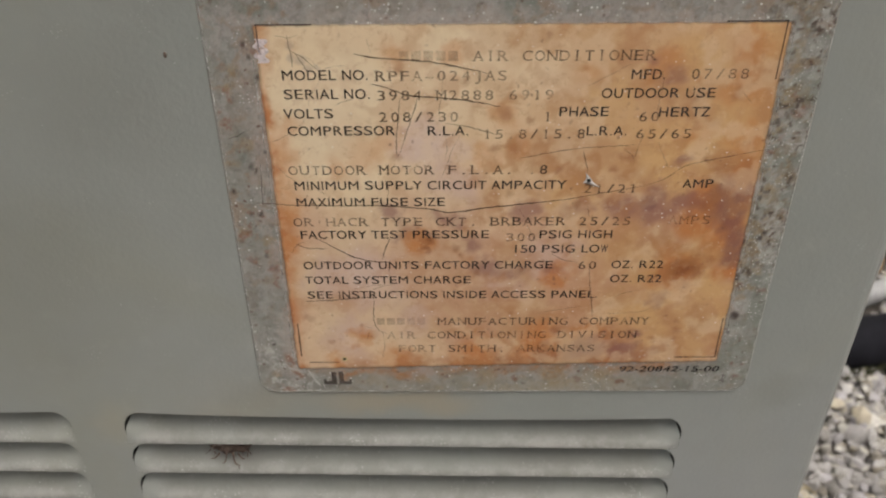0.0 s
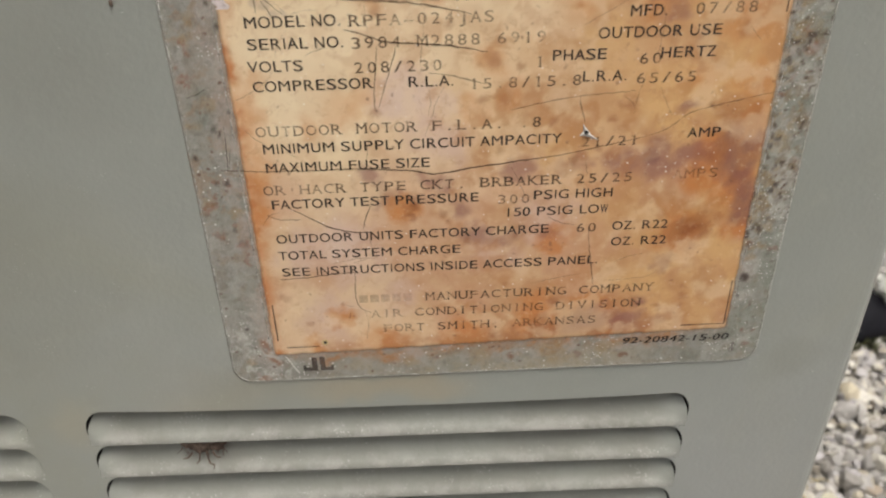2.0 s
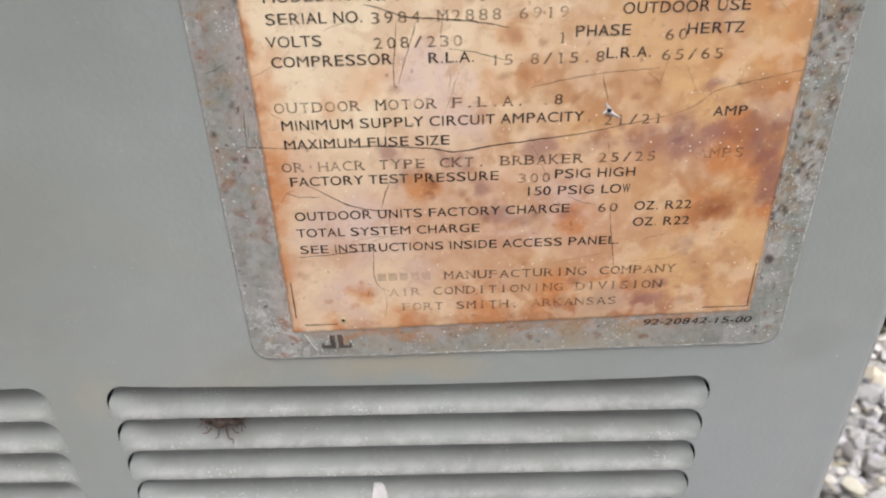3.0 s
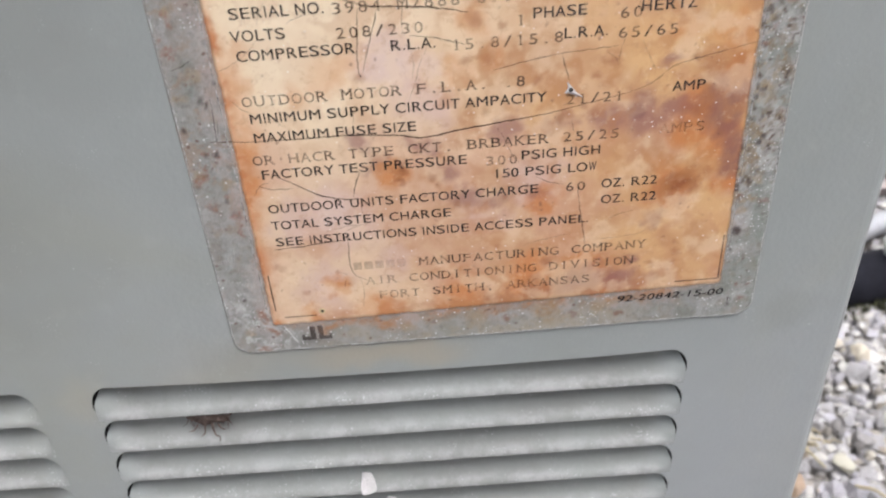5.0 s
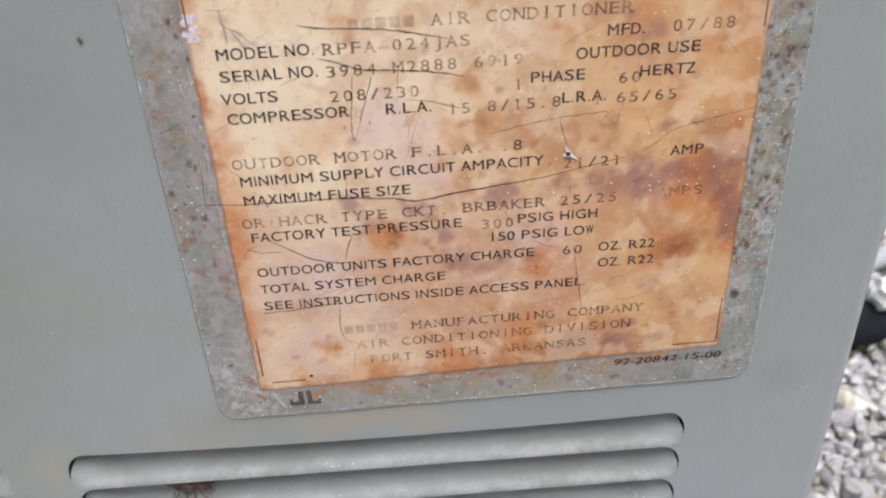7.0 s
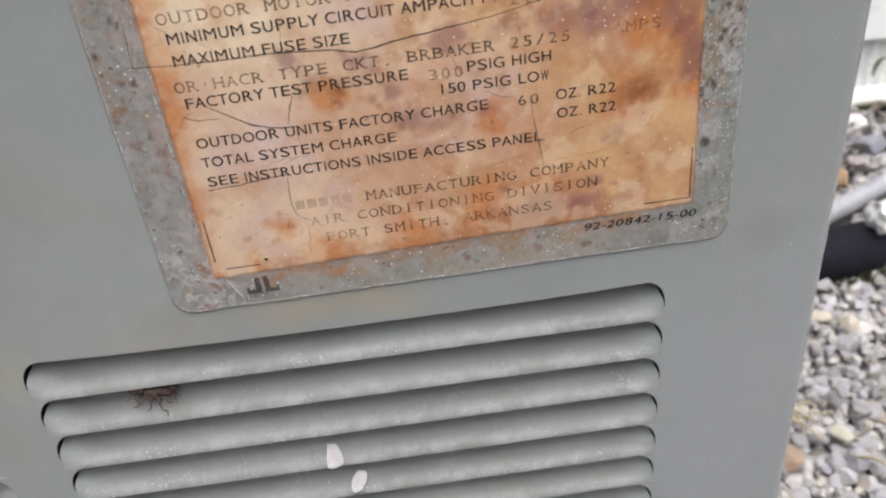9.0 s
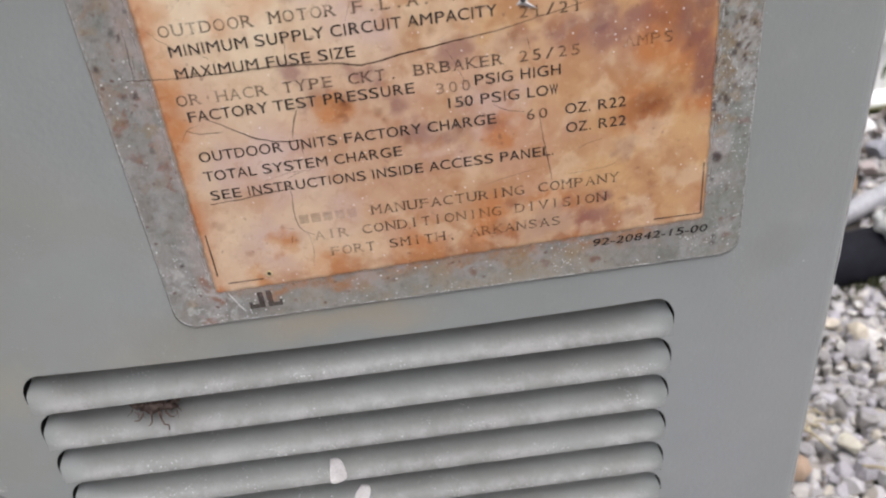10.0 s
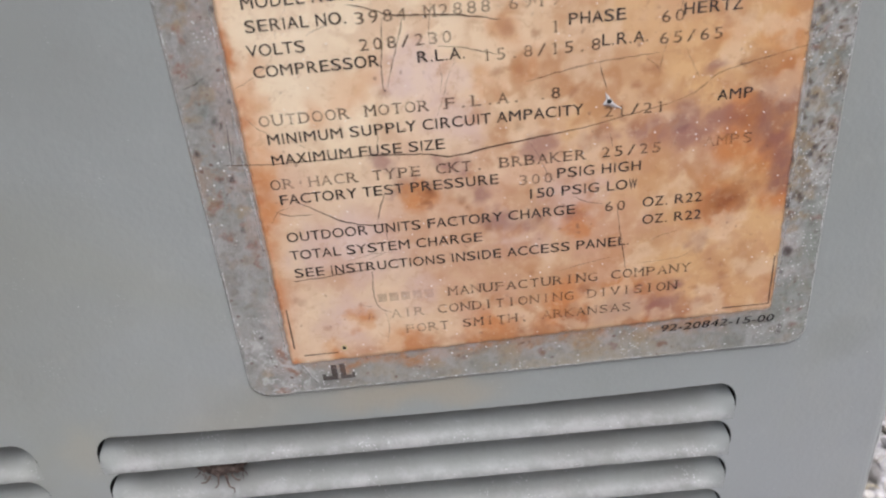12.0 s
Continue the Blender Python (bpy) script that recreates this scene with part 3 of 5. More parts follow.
    c = tint(c, PLUM, 0.68 * blots(u, v, 4, 30, ((16.8, -8.3, 10), (25, -7, 6), (17.5, -3.8, 6), (21.6, 4.7, 3.5), (8.4, -6.8, 7), (-2, -8, 5), (-23, -24, 6), (-17.6, -25, 5), (-27.5, -17.4, 6), (-32, -10, 6), (-46, -10.3, 5), (-43, -12.3, 5), (12.9, -50.3, 7), (15.1, -45, 3), (4, -51, 6), (-14, -8, 6)), 1.5))
    c = tint(c, (0.20, 0.085, 0.085), 0.75 * blots(u, v, 3, 34, ((35.5, -10, 5), (34.3, -7.8, 5.5), (37.5, -16, 5), (37.6, -20, 4), (14.3, -6.5, 2.2), (31, -3, 4), (37.5, -5, 4)), 0.7))
    c = tint(c, (0.30, 0.105, 0.035), 0.52 * blots(u, v, 4, 38, fray=0.9, inner=0.1, spots=((31, 0.8, 6), (28.7, -7.7, 5), (36, 1, 5), (-38, -15.8, 3), (27.9, -24, 5), (23, -26, 5), (-2.1, -55.3, 5.5), (-0.9, -49.4, 5.5), (-5.3, -52.3, 5), (8.1, 6.4, 3.2), (-73.6, -20, 2.6), (-73.6, -30, 2.4), (-73.4, -41, 2.4), (-72.8, 7, 2.4), (-14, -54, 4), (-34, -55.5, 4))))
    c = tint(c, RUST, 0.72 * blots(u, v, 4, 104, fray=0.9, inner=0.1, spots=((-2, -54.5, 7), (-9, -53.5, 5), (2, -49.5, 5), (6, -53, 5), (20, -33.5, 3.6), (25, -25, 5), (-18, -55, 4), (-38, -15, 2.2), (-38.4, -18.5, 1.6))))
    c = tint(c, (0.26, 0.11, 0.095), 0.55 * blots(u, v, 4, 108, inner=0.1, spots=((12, -51, 6.5), (20, -51.5, 5), (8, -47, 4), (-4.7, -44, 2.5), (15, -45, 3.5), (-6, -24.5, 4), (3, -51, 4), (15, 24.5, 4.5), (12, 28, 3)), squash=1.6))
    c = tint(c, (0.30, 0.18, 0.045), 0.9 * blots(u, v, 2, 42, ((-2, -57, 5), (-6, -56.5, 3), (2, -55.5, 3))))
    # small rust blooms soaked through from behind
    c = tint(c, (0.31, 0.115, 0.042), 0.58 * blots(u, v, 2.4, 46, fray=1.0, inner=0.1, spots=((-19.8, 15.9, 2.6), (-17.2, 8.4, 2.3), (-21.8, 8.2, 2), (-14.2, 14.7, 1.6), (-7, 2.7, 1.8), (5.6, 3.2, 1.6), (26, -29.5, 2.2), (19.9, -33.5, 3.2), (31.5, -22.4, 1.7), (26.5, -40.7, 1.5), (26.8, -43.4, 1.9), (20.8, -46.8, 1.6), (26.1, -46.7, 1.5), (-4.7, -43.8, 1.9), (-63, -47.6, 1.4), (-54.5, -42, 0.9), (-7.5, 7.4, 1.6), (-44, 6.5, 1.8), (-42.5, 27, 2), (31, 21, 2.5), (22, 20, 1.6), (-28, 24, 1.5))))
    # crease shadows painted as grey-brown blots at the crumpled corner
    c = tint(c, (0.40, 0.32, 0.26), 0.5 * blots(u, v, 1.5, 100, ((-65.6, 32, 1.2), (-65.4, 29.5, 1.5), (-63.6, 28.8, 1.6), (-62, 27, 1.4), (-60.4, 27, 1.0)), fray=1.0))
    c = tint(c, (0.70, 0.55, 0.47), 0.6 * blots(u, v, 4, 112, ((-37, 9.4, 7), (-30, 8, 5), (-53, -27, 8))))
    # yellowing of the paper grows towards the same side
    c = c * (1 - ramp(wu - 0.35 * wv, -50, 5)[:, None] * np.array((0.03, 0.09, 0.11)))
    c = c * (1 - (1 - ramp(wv, -30, 0))[:, None] * np.array((0.07, 0.09, 0.11)))
    # rust creeping up from the lower edge
    up = v - 0.022 * (u + 73) + 57.4 + (cloud(u, v, 7, 124, 4) - 0.5) * 9
    c = tint(c, (0.36, 0.150, 0.060), 0.75 * (1 - ramp(up, 0.5, 5.5)) * ramp(u, -70, -45) * (1 - 0.6 * ramp(u, 16, 30)))
    # vermicular mottling and a rusty rim
    fu, fv = u + (cloud(u, v, 4, 50) - 0.5) * 6, v + (cloud(u, v, 4, 51) - 0.5) * 6
    c = tint(c, (0.42, 0.18, 0.062), (0.22 + 0.28 * ramp(u, -60, -20)) * ramp(cloud(fu, fv, 4.5, 52, 3, 0.55), 0.50, 0.76))
    c = tint(c, (0.74, 0.57, 0.385), 0.42 * ramp(cloud(fu, fv, 6, 53, 3, 0.55), 0.50, 0.74))
    c = tint(c, (0.45, 0.165, 0.055), (1 - ramp(fu, -73.0, -69.0)) * (0.30 + 0.65 * ramp(cloud(u, v, 6, 54), 0.42, 0.58)))
    return c


def foil_stain(u, v):
    wu, wv = u + (cloud(u, v, 6, 60) - 0.5) * 8, v + (cloud(u, v, 6, 61) - 0.5) * 8
    c = np.tile(np.array((0.198, 0.210, 0.187)), (len(u), 1))
    c = tint(c, (0.262, 0.262, 0.238), ramp(cloud(wu, wv, 9, 62), 0.40, 0.62))
    # brownish lilac bloom, chalky veins and islands
    c = tint(c, (0.292, 0.266, 0.236), ramp(cloud(u, v, 14, 63), 0.36, 0.56) * (0.25 + 0.65 * ramp(wv, -34, -16)))
    c = tint(c, (0.37, 0.36, 0.345), 0.55 * ramp(cloud(wu, wv, 4, 64, 4), 0.56, 0.68))
    c = tint(c, (0.345, 0.315, 0.300), (0.75 - 0.55 * ramp(u, 25, 38)) * ramp(cloud(wu, wv, 3, 72, 4, 0.7), 0.53, 0.66) * (0.35 + 0.65 * ramp(wv, -45, -25)))
    c = tint(c, (0.160, 0.155, 0.138), 0.45 * ramp(cloud(wu, wv, 3.5, 73, 4, 0.7), 0.55, 0.68))
    c = tint(c, (0.275, 0.185, 0.125), 0.6 * ramp(cloud(wu, wv, 4, 74, 4, 0.7), 0.57, 0.68) * (0.3 + 0.7 * ramp(v, -35, -20)))
    # pinkish rind where the foil meets the label
    near_label = ramp(wu, -78.5, -75) * (1 - ramp(wu, 40, 43)) * ramp(wv, -60.5, -57.5) * (1 - ramp(wv, 37.5, 39.5))
    c = tint(c, (0.40, 0.345, 0.315), near_label * (0.1 + 0.6 * ramp(cloud(u, v, 5, 65), 0.42, 0.58)))
    c = tint(c, (0.24, 0.105, 0.055), (1 - ramp(np.abs(wu + 74.5), 0.4, 3.2)) * (1 - 0.75 * ramp(v, -30, -12)) * 0.8 * ramp(cloud(wu, wv, 5, 66), 0.42, 0.58))
    c = tint(c, (0.38, 0.175, 0.07), (1 - ramp(np.abs(wv - 0.022 * (u + 73) + 57.3), 0.3, 2.6)) * ramp(u, -74, -60) * (1 - ramp(u, 24, 36)) * (0.25 + 0.6 * ramp(cloud(u, v, 4, 75), 0.42, 0.58)))
    # white crust with dark pits down one side
    side = ramp(wu, 31, 39) * (0.25 + 0.75 * ramp(wv, -40, -18))
    c = tint(c, (0.43, 0.415, 0.39), 0.8 * side * ramp(cloud(wu, wv, 3.4, 67, 4), 0.45, 0.54) * (0.1 + 0.8 * ramp(cloud(u, v, 1.1, 68, 3), 0.46, 0.58)))
    c = tint(c, (0.13, 0.105, 0.085), side * 0.9 * ramp(cloud(wu, wv, 1.5, 69, 3), 0.62, 0.70))
    # greenish grey down that side, ochre scabs along the label, a pinkish bloom at the foot
    green = ramp(wu, 33, 41)
    c = tint(c, (0.212, 0.232, 0.200), green * 0.65 * ramp(cloud(u, v, 5, 116, 4), 0.44, 0.58))
    c = tint(c, (0.31, 0.225, 0.125), ramp(wu, 34, 39) * (1 - ramp(wu, 42, 46)) * 0.7 * ramp(cloud(u, v, 2.6, 117, 4, 0.7), 0.52, 0.62) * ramp(wv, -44, -30))
    c = tint(c, (0.43, 0.40, 0.385), 0.6 * blots(u, v, 3, 118, fray=1.0, spots=((42, -36, 3.5), (41.5, -44, 3.5), (43.5, -58.5, 2.6), (-78, -57, 3.2), (-74, -61.5, 3), (-80, -50, 2.6))))
    # pale creases at the crumpled corner
    crease = (1 - ramp(np.hypot(u + 77, v + 58), 6, 13)) * ramp(1 - np.abs(2 * cloud(u * 0.8 + 0.6 * v, v * 0.5 - 0.5 * u, 3, 119, 3) - 1), 0.86, 0.97)
    c = tint(c, (0.50, 0.49, 0.47), 0.75 * crease)
    # rusty foot below the label
    c = tint(c, (0.315, 0.275, 0.215), (1 - ramp(wv, -60.5, -57.5)) * ramp(u, -66, -50) * (1 - ramp(u, 8, 26)) * (0.25 + 0.6 * ramp(cloud(u, v, 4, 71), 0.42, 0.58)))
    c = tint(c, (0.27, 0.16, 0.09), ramp(wv, -61.5, -57.5) * (1 - ramp(wv, -57.5, -50)) * 0.75 * ramp(cloud(wu, wv, 4, 70), 0.50, 0.62) * ramp(u, -52, -30) * (1 - ramp(u, 18, 34)))
    c = tint(c, (0.30, 0.215, 0.125), 0.65 * blots(u, v, 3.0, 80, fray=1.0, spots=((-80, 23.3, 2.6), (-79, 26.5, 1.6), (-78.2, 9.9, 2.4), (-81.4, 5, 1.6), (-81.1, -14.2, 2.4), (-75.8, -16, 2), (45.4, 3.8, 1.3), (39.3, 0.8, 2), (40.1, -12.3, 1.7), (39.7, -29.9, 1.7), (38.8, -22.3, 1.7), (41.6, -33.5, 1.7), (43, -10.5, 1.6), (-3, -58.5, 6), (10, -58.6, 4), (-22, -59, 4), (-40, -60, 2.5), (-79, -58, 2))))
    c = tint(c, (0.225, 0.085, 0.052), 0.75 * blots(u, v, 2.6, 84, fray=1.8, inner=0.1, spots=((-79.9, 21.1, 1.4), (-80.8, 16, 1.7), (-81.7, 14, 0.9), (-73.7, 31.4, 1.4), (-80.5, -12.4, 1.3), (-81, -21.3, 1.9), (-75.6, -23.8, 2.2), (-73.4, 12.5, 1.1), (-77.2, -9, 1.2), (-79.1, -8.8, 1.1), (-81.3, -15.2, 1.7), (-76.8, -20.3, 1), (-75.2, -28.2, 1.6), (45.1, 17.2, 2.4), (43.2, 20.2, 1.2), (44, 19.2, 1.2), (42.1, 9.5, 1.5), (39.6, 6.1, 1.5))))
    c = tint(c, (0.17, 0.075, 0.05), 0.8 * blots(u, v, 2.4, 88, fray=1.0, spots=((45.8, -31.2, 1.4), (40.6, -30.2, 1.2), (43.3, -54.9, 0.9), (46.2, -55.4, 0.9), (44.6, -59.6, 0.9), (-14, -60, 1.4), (-33, -59.4, 1.2), (14, -61, 1.4), (2, -60.5, 1.6), (-56, -61.5, 0.9))))
    c = tint(c, (0.052, 0.036, 0.032), 0.95 * blots(u, v, 1.4, 92, fray=1.0, squash=0.75, spots=((-75.5, 32.1, 0.8), (-74.6, 29.3, 0.7), (-73.1, 24.9, 0.8), (-73.8, 7.3, 0.8), (-77.1, -8.7, 0.8), (-79.1, -8.6, 0.7), (-76.8, -20.3, 0.8), (-82.4, -2.7, 0.7), (-77.6, 3.6, 0.8), (-76.6, 2.8, 0.7), (41.8, 11.4, 0.9), (38.7, 11.9, 0.8), (40.5, -4.9, 0.9), (42.7, -9.8, 0.8), (45.3, 0.8, 0.8), (39.4, -27.8, 1.0), (39.3, -26.6, 0.8), (-78.7, -48.2, 0.7))))
    upper = 0.25 + 0.75 * ramp(wv, -38, -22)
    c = tint(c, (0.44, 0.43, 0.40), 0.45 * ramp(u, 34, 40) * upper * ramp(cloud(u, v, 2.2, 122, 3, 0.7), 0.57, 0.66))
    scab = ramp(cloud(u, v, 2.0, 76, 3, 0.7), 0.56, 0.65)
    c = tint(c, (0.185, 0.140, 0.085), 0.62 * scab * (0.25 + 0.75 * ramp(u, 30, 40) * upper))
    c = tint(c, (0.075, 0.050, 0.036), 0.9 * ramp(cloud(u, v, 1.5, 123, 2, 0.6), 0.70, 0.78) * (0.3 + 0.7 * ramp(u, 30, 40)) * upper)
    return tint(c, (0.052, 0.036, 0.032), 0.95 * blots(u, v, 1.4, 96, fray=1.0, squash=0.7, spots=((43.6, -14.7, 0.7), (45.3, -14.9, 0.6), (42.8, -16, 0.7), (38.9, -16.7, 1), (40.8, -39.3, 1.6), (40.2, -44.8, 0.7), (41.3, -61.1, 0.9), (41.6, -59.6, 0.7))))


def rounded_sheet(name, u0, u1, v0, v1, r, y_front, y_back, lift, stain, step=0.4):
    """A thin sheet with rounded corners, finely divided to carry its stain map."""
    nu, nv = round((u1 - u0) / step), round((v1 - v0) / step)
    gu, gv = np.meshgrid(np.linspace(u0, u1, nu + 1), np.linspace(v0, v1, nv + 1), indexing="ij")
    cu, cv = np.clip(gu, u0 + r, u1 - r), np.clip(gv, v0 + r, v1 - r)
    du, dv = gu - cu, gv - cv
    pull = np.maximum(np.abs(du), np.abs(dv)) / np.maximum(np.hypot(du, dv), 1e-9)
    u, v = (cu + du * pull).ravel(), (cv + dv * pull).ravel()
    verts = np.stack((u, np.full_like(u, y_front), v), 1)
    idx = np.arange((nu + 1) * (nv + 1)).reshape(nu + 1, nv + 1)
    faces = np.stack((idx[:-1, :-1], idx[1:, :-1], idx[1:, 1:], idx[:-1, 1:]), -1).reshape(-1, 4).tolist()
    rim = np.concatenate((idx[:-1, 0], idx[-1, :-1], idx[:0:-1, -1], idx[0, :0:-1]))
    mid = np.array(((u0 + u1) / 2, (v0 + v1) / 2))
    back = verts[rim].copy()
    back[:, 0] += np.copysign(lift, back[:, 0] - mid[0])
    back[:, 2] += np.copysign(lift, back[:, 2] - mid[1])
    back[:, 1] = y_back
    base, m = len(verts), len(rim)
    faces += [(int(rim[k]), base + k, base + (k + 1) % m, int(rim[(k + 1) % m])) for k in range(m)]
    verts = np.concatenate((verts, back))
    me = bpy.data.meshes.new(name)
    me.from_pydata((verts * MM).tolist(), [], faces)
    tone = np.ones((len(verts), 4))
    tone[:, :3] = np.clip(stain(verts[:, 0], verts[:, 2]), 0, 1)
    me.attributes.new("stain", "FLOAT_COLOR", "POINT").data.foreach_set("color", tone.ravel().astype(np.float32))
    return me


part("foil_backing", rounded_sheet("foil_backing", -83.6, 47.9, -64.7, 45.5, 4.5, -0.45, 0.02, 0.45, foil_stain), FOIL, plate, "grey pitted foil speckled with rust")
part("label_face", rounded_sheet("label_face", -74.0, 39.4, -57.4, 37.2, 0.8, -0.62, -0.46, 0.0, label_stain), DECAL, plate, "cream decal stained orange and brown by rust")

# pale edge of the clear film round the plate
bm = bmesh.new()
loops = []
for inset, y in ((-0.06, -0.36), (0.0, -0.50), (0.26, -0.50), (0.32, -0.44)):
    r, loop = 4.5 - inset, []
    for cu, cv, a0 in ((43.4, 41.0, 0), (-79.1, 41.0, 90), (-79.1, -60.2, 180), (43.4, -60.2, 270)):
        loop += [bm.verts.new(((cu + r * math.cos(radians(a0 + k * 15))) * MM, y * MM, (cv + r * math.sin(radians(a0 + k * 15))) * MM)) for k in range(7)]
    loops.append(loop)
for a, b in zip(loops, loops[1:]):
    for k in range(len(a)):
        j = (k + 1) % len(a)
        bm.faces.new((a[k], a[j], b[j], b[k]))
bmesh.ops.recalc_face_normals(bm, faces=bm.faces)
part("film_edge", bm, FILM, plate, "pale peeling edge of clear film")

# the film's thin pale fold along the label's edges
for u, v0, v1 in ((-73.7, -54.0, 29.0), (39.75, -44.0, 34.0)):
    bm = bmesh.new()
    tube(bm, [Vector(((u + 0.16 * noise.noise(Vector((k * 0.21, u, 0)))) * MM, -0.60 * MM, (v0 + (v1 - v0) * k / 120) * MM)) for k in range(121)], lambda t: 0.00009 + 0.00005 * math.sin(t * 57), 6)
    part("film_fold", bm, FILM, plate, "thin pale fold of clear film")

FONT = {}


def glyphs(text, offset):
    """Triangles of a line of text in the built-in font."""
    if (text, offset) not in FONT:
        cu = bpy.data.curves.new("writing", "FONT")
        cu.body, cu.size, cu.offset, cu.resolution_u, cu.fill_mode = text, 1.0, offset, 4, "FRONT"
        ob = new("writing", cu)
        bpy.context.view_layer.update()
        me = bpy.data.meshes.new_from_object(ob.evaluated_get(bpy.context.evaluated_depsgraph_get()))
        vs, fs = [tuple(v.co) for v in me.vertices], [tuple(p.vertices) for p in me.polygons]
        bpy.data.objects.remove(ob), bpy.data.curves.remove(cu), bpy.data.meshes.remove(me)
        FONT[text, offset] = vs, fs
    return FONT[text, offset]


CAP = 0.729     # capital height of the built-in font at size 1


def lay(bm, vs, fs, u, v, width, cap, slant=0.0, y=-0.74):
    x0, x1 = min(p[0] for p in vs), max(p[0] for p in vs)
    sx, sy = width / (x1 - x0), cap / CAP
    made = [bm.verts.new(((u + (p[0] - x0) * sx + slant * p[1] * sy) * MM, y * MM, (v + p[1] * sy) * MM)) for p in vs]
    for f in fs:
        bm.faces.new([made[k] for k in f])


# advance, left and right edge of each capital, in thousandths of the type size
FACE = {"A": (667, 14, 654), "B": (667, 74, 627), "C": (722, 44, 681), "D": (722, 81, 674), "E": (667, 86, 616), "F": (611, 86, 583), "G": (778, 48, 704), "H": (722, 77, 646),
        "I": (278, 91, 188), "L": (556, 76, 537), "M": (833, 73, 761), "N": (722, 76, 646), "O": (778, 39, 739), "P": (667, 86, 622), "R": (722, 88, 684), "S": (667, 49, 620),
        "T": (611, 14, 597), "U": (722, 79, 644), "V": (667, 20, 647), "X": (667, 19, 648), "Y": (667, 14, 653), "Z": (611, 23, 588), ".": (278, 87, 191), "-": (333, 44, 289), "1": (556, 215, 325)}


def printed(text, u, v, width, cap=2.35, slant=0.0, name="printed_line"):
    bm = bmesh.new()
    total = sum(FACE.get(ch, (556, 40, 516))[0] if ch != " " else 300 for ch in text)
    unit, at = width / (total - 60), u - 40 * width / total
    for ch in text:
        adv, a, b = FACE.get(ch, (556, 40, 516)) if ch != " " else (300, 0, 0)
        if ch != " ":
            for shift in (0.0, 0.07):
                lay(bm, *glyphs(ch, 0.0), at + a * unit + shift, v, (b - a) * unit - 0.06, cap, slant, -0.74 - shift * 0.05)
        at += adv * unit
    part(name, bm, NUMBER if name == "part_number" else INK, plate)


def strip(bm, u0, v0, u1, v1, y=-0.74):
    bm.faces.new([bm.verts.new((u * MM, y * MM, v * MM)) for u, v in ((u0, v0), (u1, v0), (u1, v1), (u0, v1))])


FEET = {"A": "ac", "B": "ad", "D": "ad", "E": "ad", "F": "ad", "H": "acdf", "I": "be", "K": "acdf", "M": "acdf", "N": "adf", "P": "ad", "R": "acd", "T": "b",
        "U": "df", "V": "df", "Y": "bdf", "L": "ad", "1": "bg"}
TCAP, TWIDE, STEP = 2.35, 2.10, 2.61


def typed(text, u, v, step=STEP):
    """Typewritten capitals at a fixed pitch; '#' stands for a letter drawn as a plain bar."""
    bm, bars = bmesh.new(), bmesh.new()
    for i, ch in enumerate(text):
        at = u + i * step
        if ch == "#":
            strip(bars, at, v + 0.1, at + 2.0, v + TCAP - 0.1)
        elif ch != " ":
            w = {".": 0.55, ",": 0.55, "I": 0.32, "1": 0.34, "J": 1.2, "-": 1.7, "/": 1.7}.get(ch, 1.66 if ch.isdigit() else 1.85 if ch in "EFLPSTY" else TWIDE)
            lay(bm, *glyphs(ch, 0.0), at + (TWIDE - w) / 2, v, w, TCAP)
            lay(bm, *glyphs(ch, 0.0), at + (TWIDE - w) / 2 + 0.11, v + 0.03, w, TCAP, 0.0, -0.743)
            for k in FEET.get(ch, ""):
                if k == "g":
                    strip(bm, at + TWIDE / 2 - 0.55, v + TCAP - 0.5, at + TWIDE / 2, v + TCAP - 0.22, -0.745)
                    continue
                cx = at + TWIDE * (0.06, 0.5, 0.94)["abcdef".index(k) % 3]
                z = v if k in "abc" else v + TCAP - 0.22
                strip(bm, cx - 0.42, z, cx + 0.42, z + 0.22, -0.745)
    part("typed_line", bm, TYPED, plate)
    if "#" in text:
        part("name_bar", bars, FADED, plate, "plain brown bars in place of a name")
    else:
        bars.free()


for text, u, v, w in (
        ("MODEL NO.", -68.0, 24.4, 18.7), ("SERIAL NO.", -68.0, 20.1, 18.9), ("VOLTS", -68.5, 15.6, 11.0), ("COMPRESSOR", -68.1, 11.5, 24.1), ("R.L.A.", -37.0, 11.4, 9.4),
        ("MFD.", 6.9, 24.2, 7.5), ("OUTDOOR USE", 1.0, 20.0, 24.8), ("PHASE", -8.0, 15.8, 11.1), ("HERTZ", 13.9, 15.6, 11.3), ("L.R.A.", -1.6, 11.2, 9.2),
        ("MINIMUM SUPPLY CIRCUIT AMPACITY", -68.1, -2.2, 63.1), ("AMP", 21.9, -2.1, 7.1), ("MAXIMUM FUSE SIZE", -68.1, -6.6, 35.1),
        ("FACTORY TEST PRESSURE", -68.1, -15.5, 45.6), ("PSIG HIGH", -10.6, -15.6, 17.8), ("150 PSIG LOW", -16.8, -19.7, 23.2),
        ("OUTDOOR UNITS FACTORY CHARGE", -68.1, -24.3, 61.5), ("OZ. R22", 7.7, -24.3, 12.8), ("TOTAL SYSTEM CHARGE", -68.1, -28.7, 41.4), ("OZ. R22", 7.8, -28.5, 12.8),
        ("SEE INSTRUCTIONS INSIDE ACCESS PANEL.", -68.0, -33.2, 73.2)):
    printed(text, u, v, w)
printed("92-20842-15-00", 13.1, -57.6, 26.7, 2.0, 0.2, "part_number")
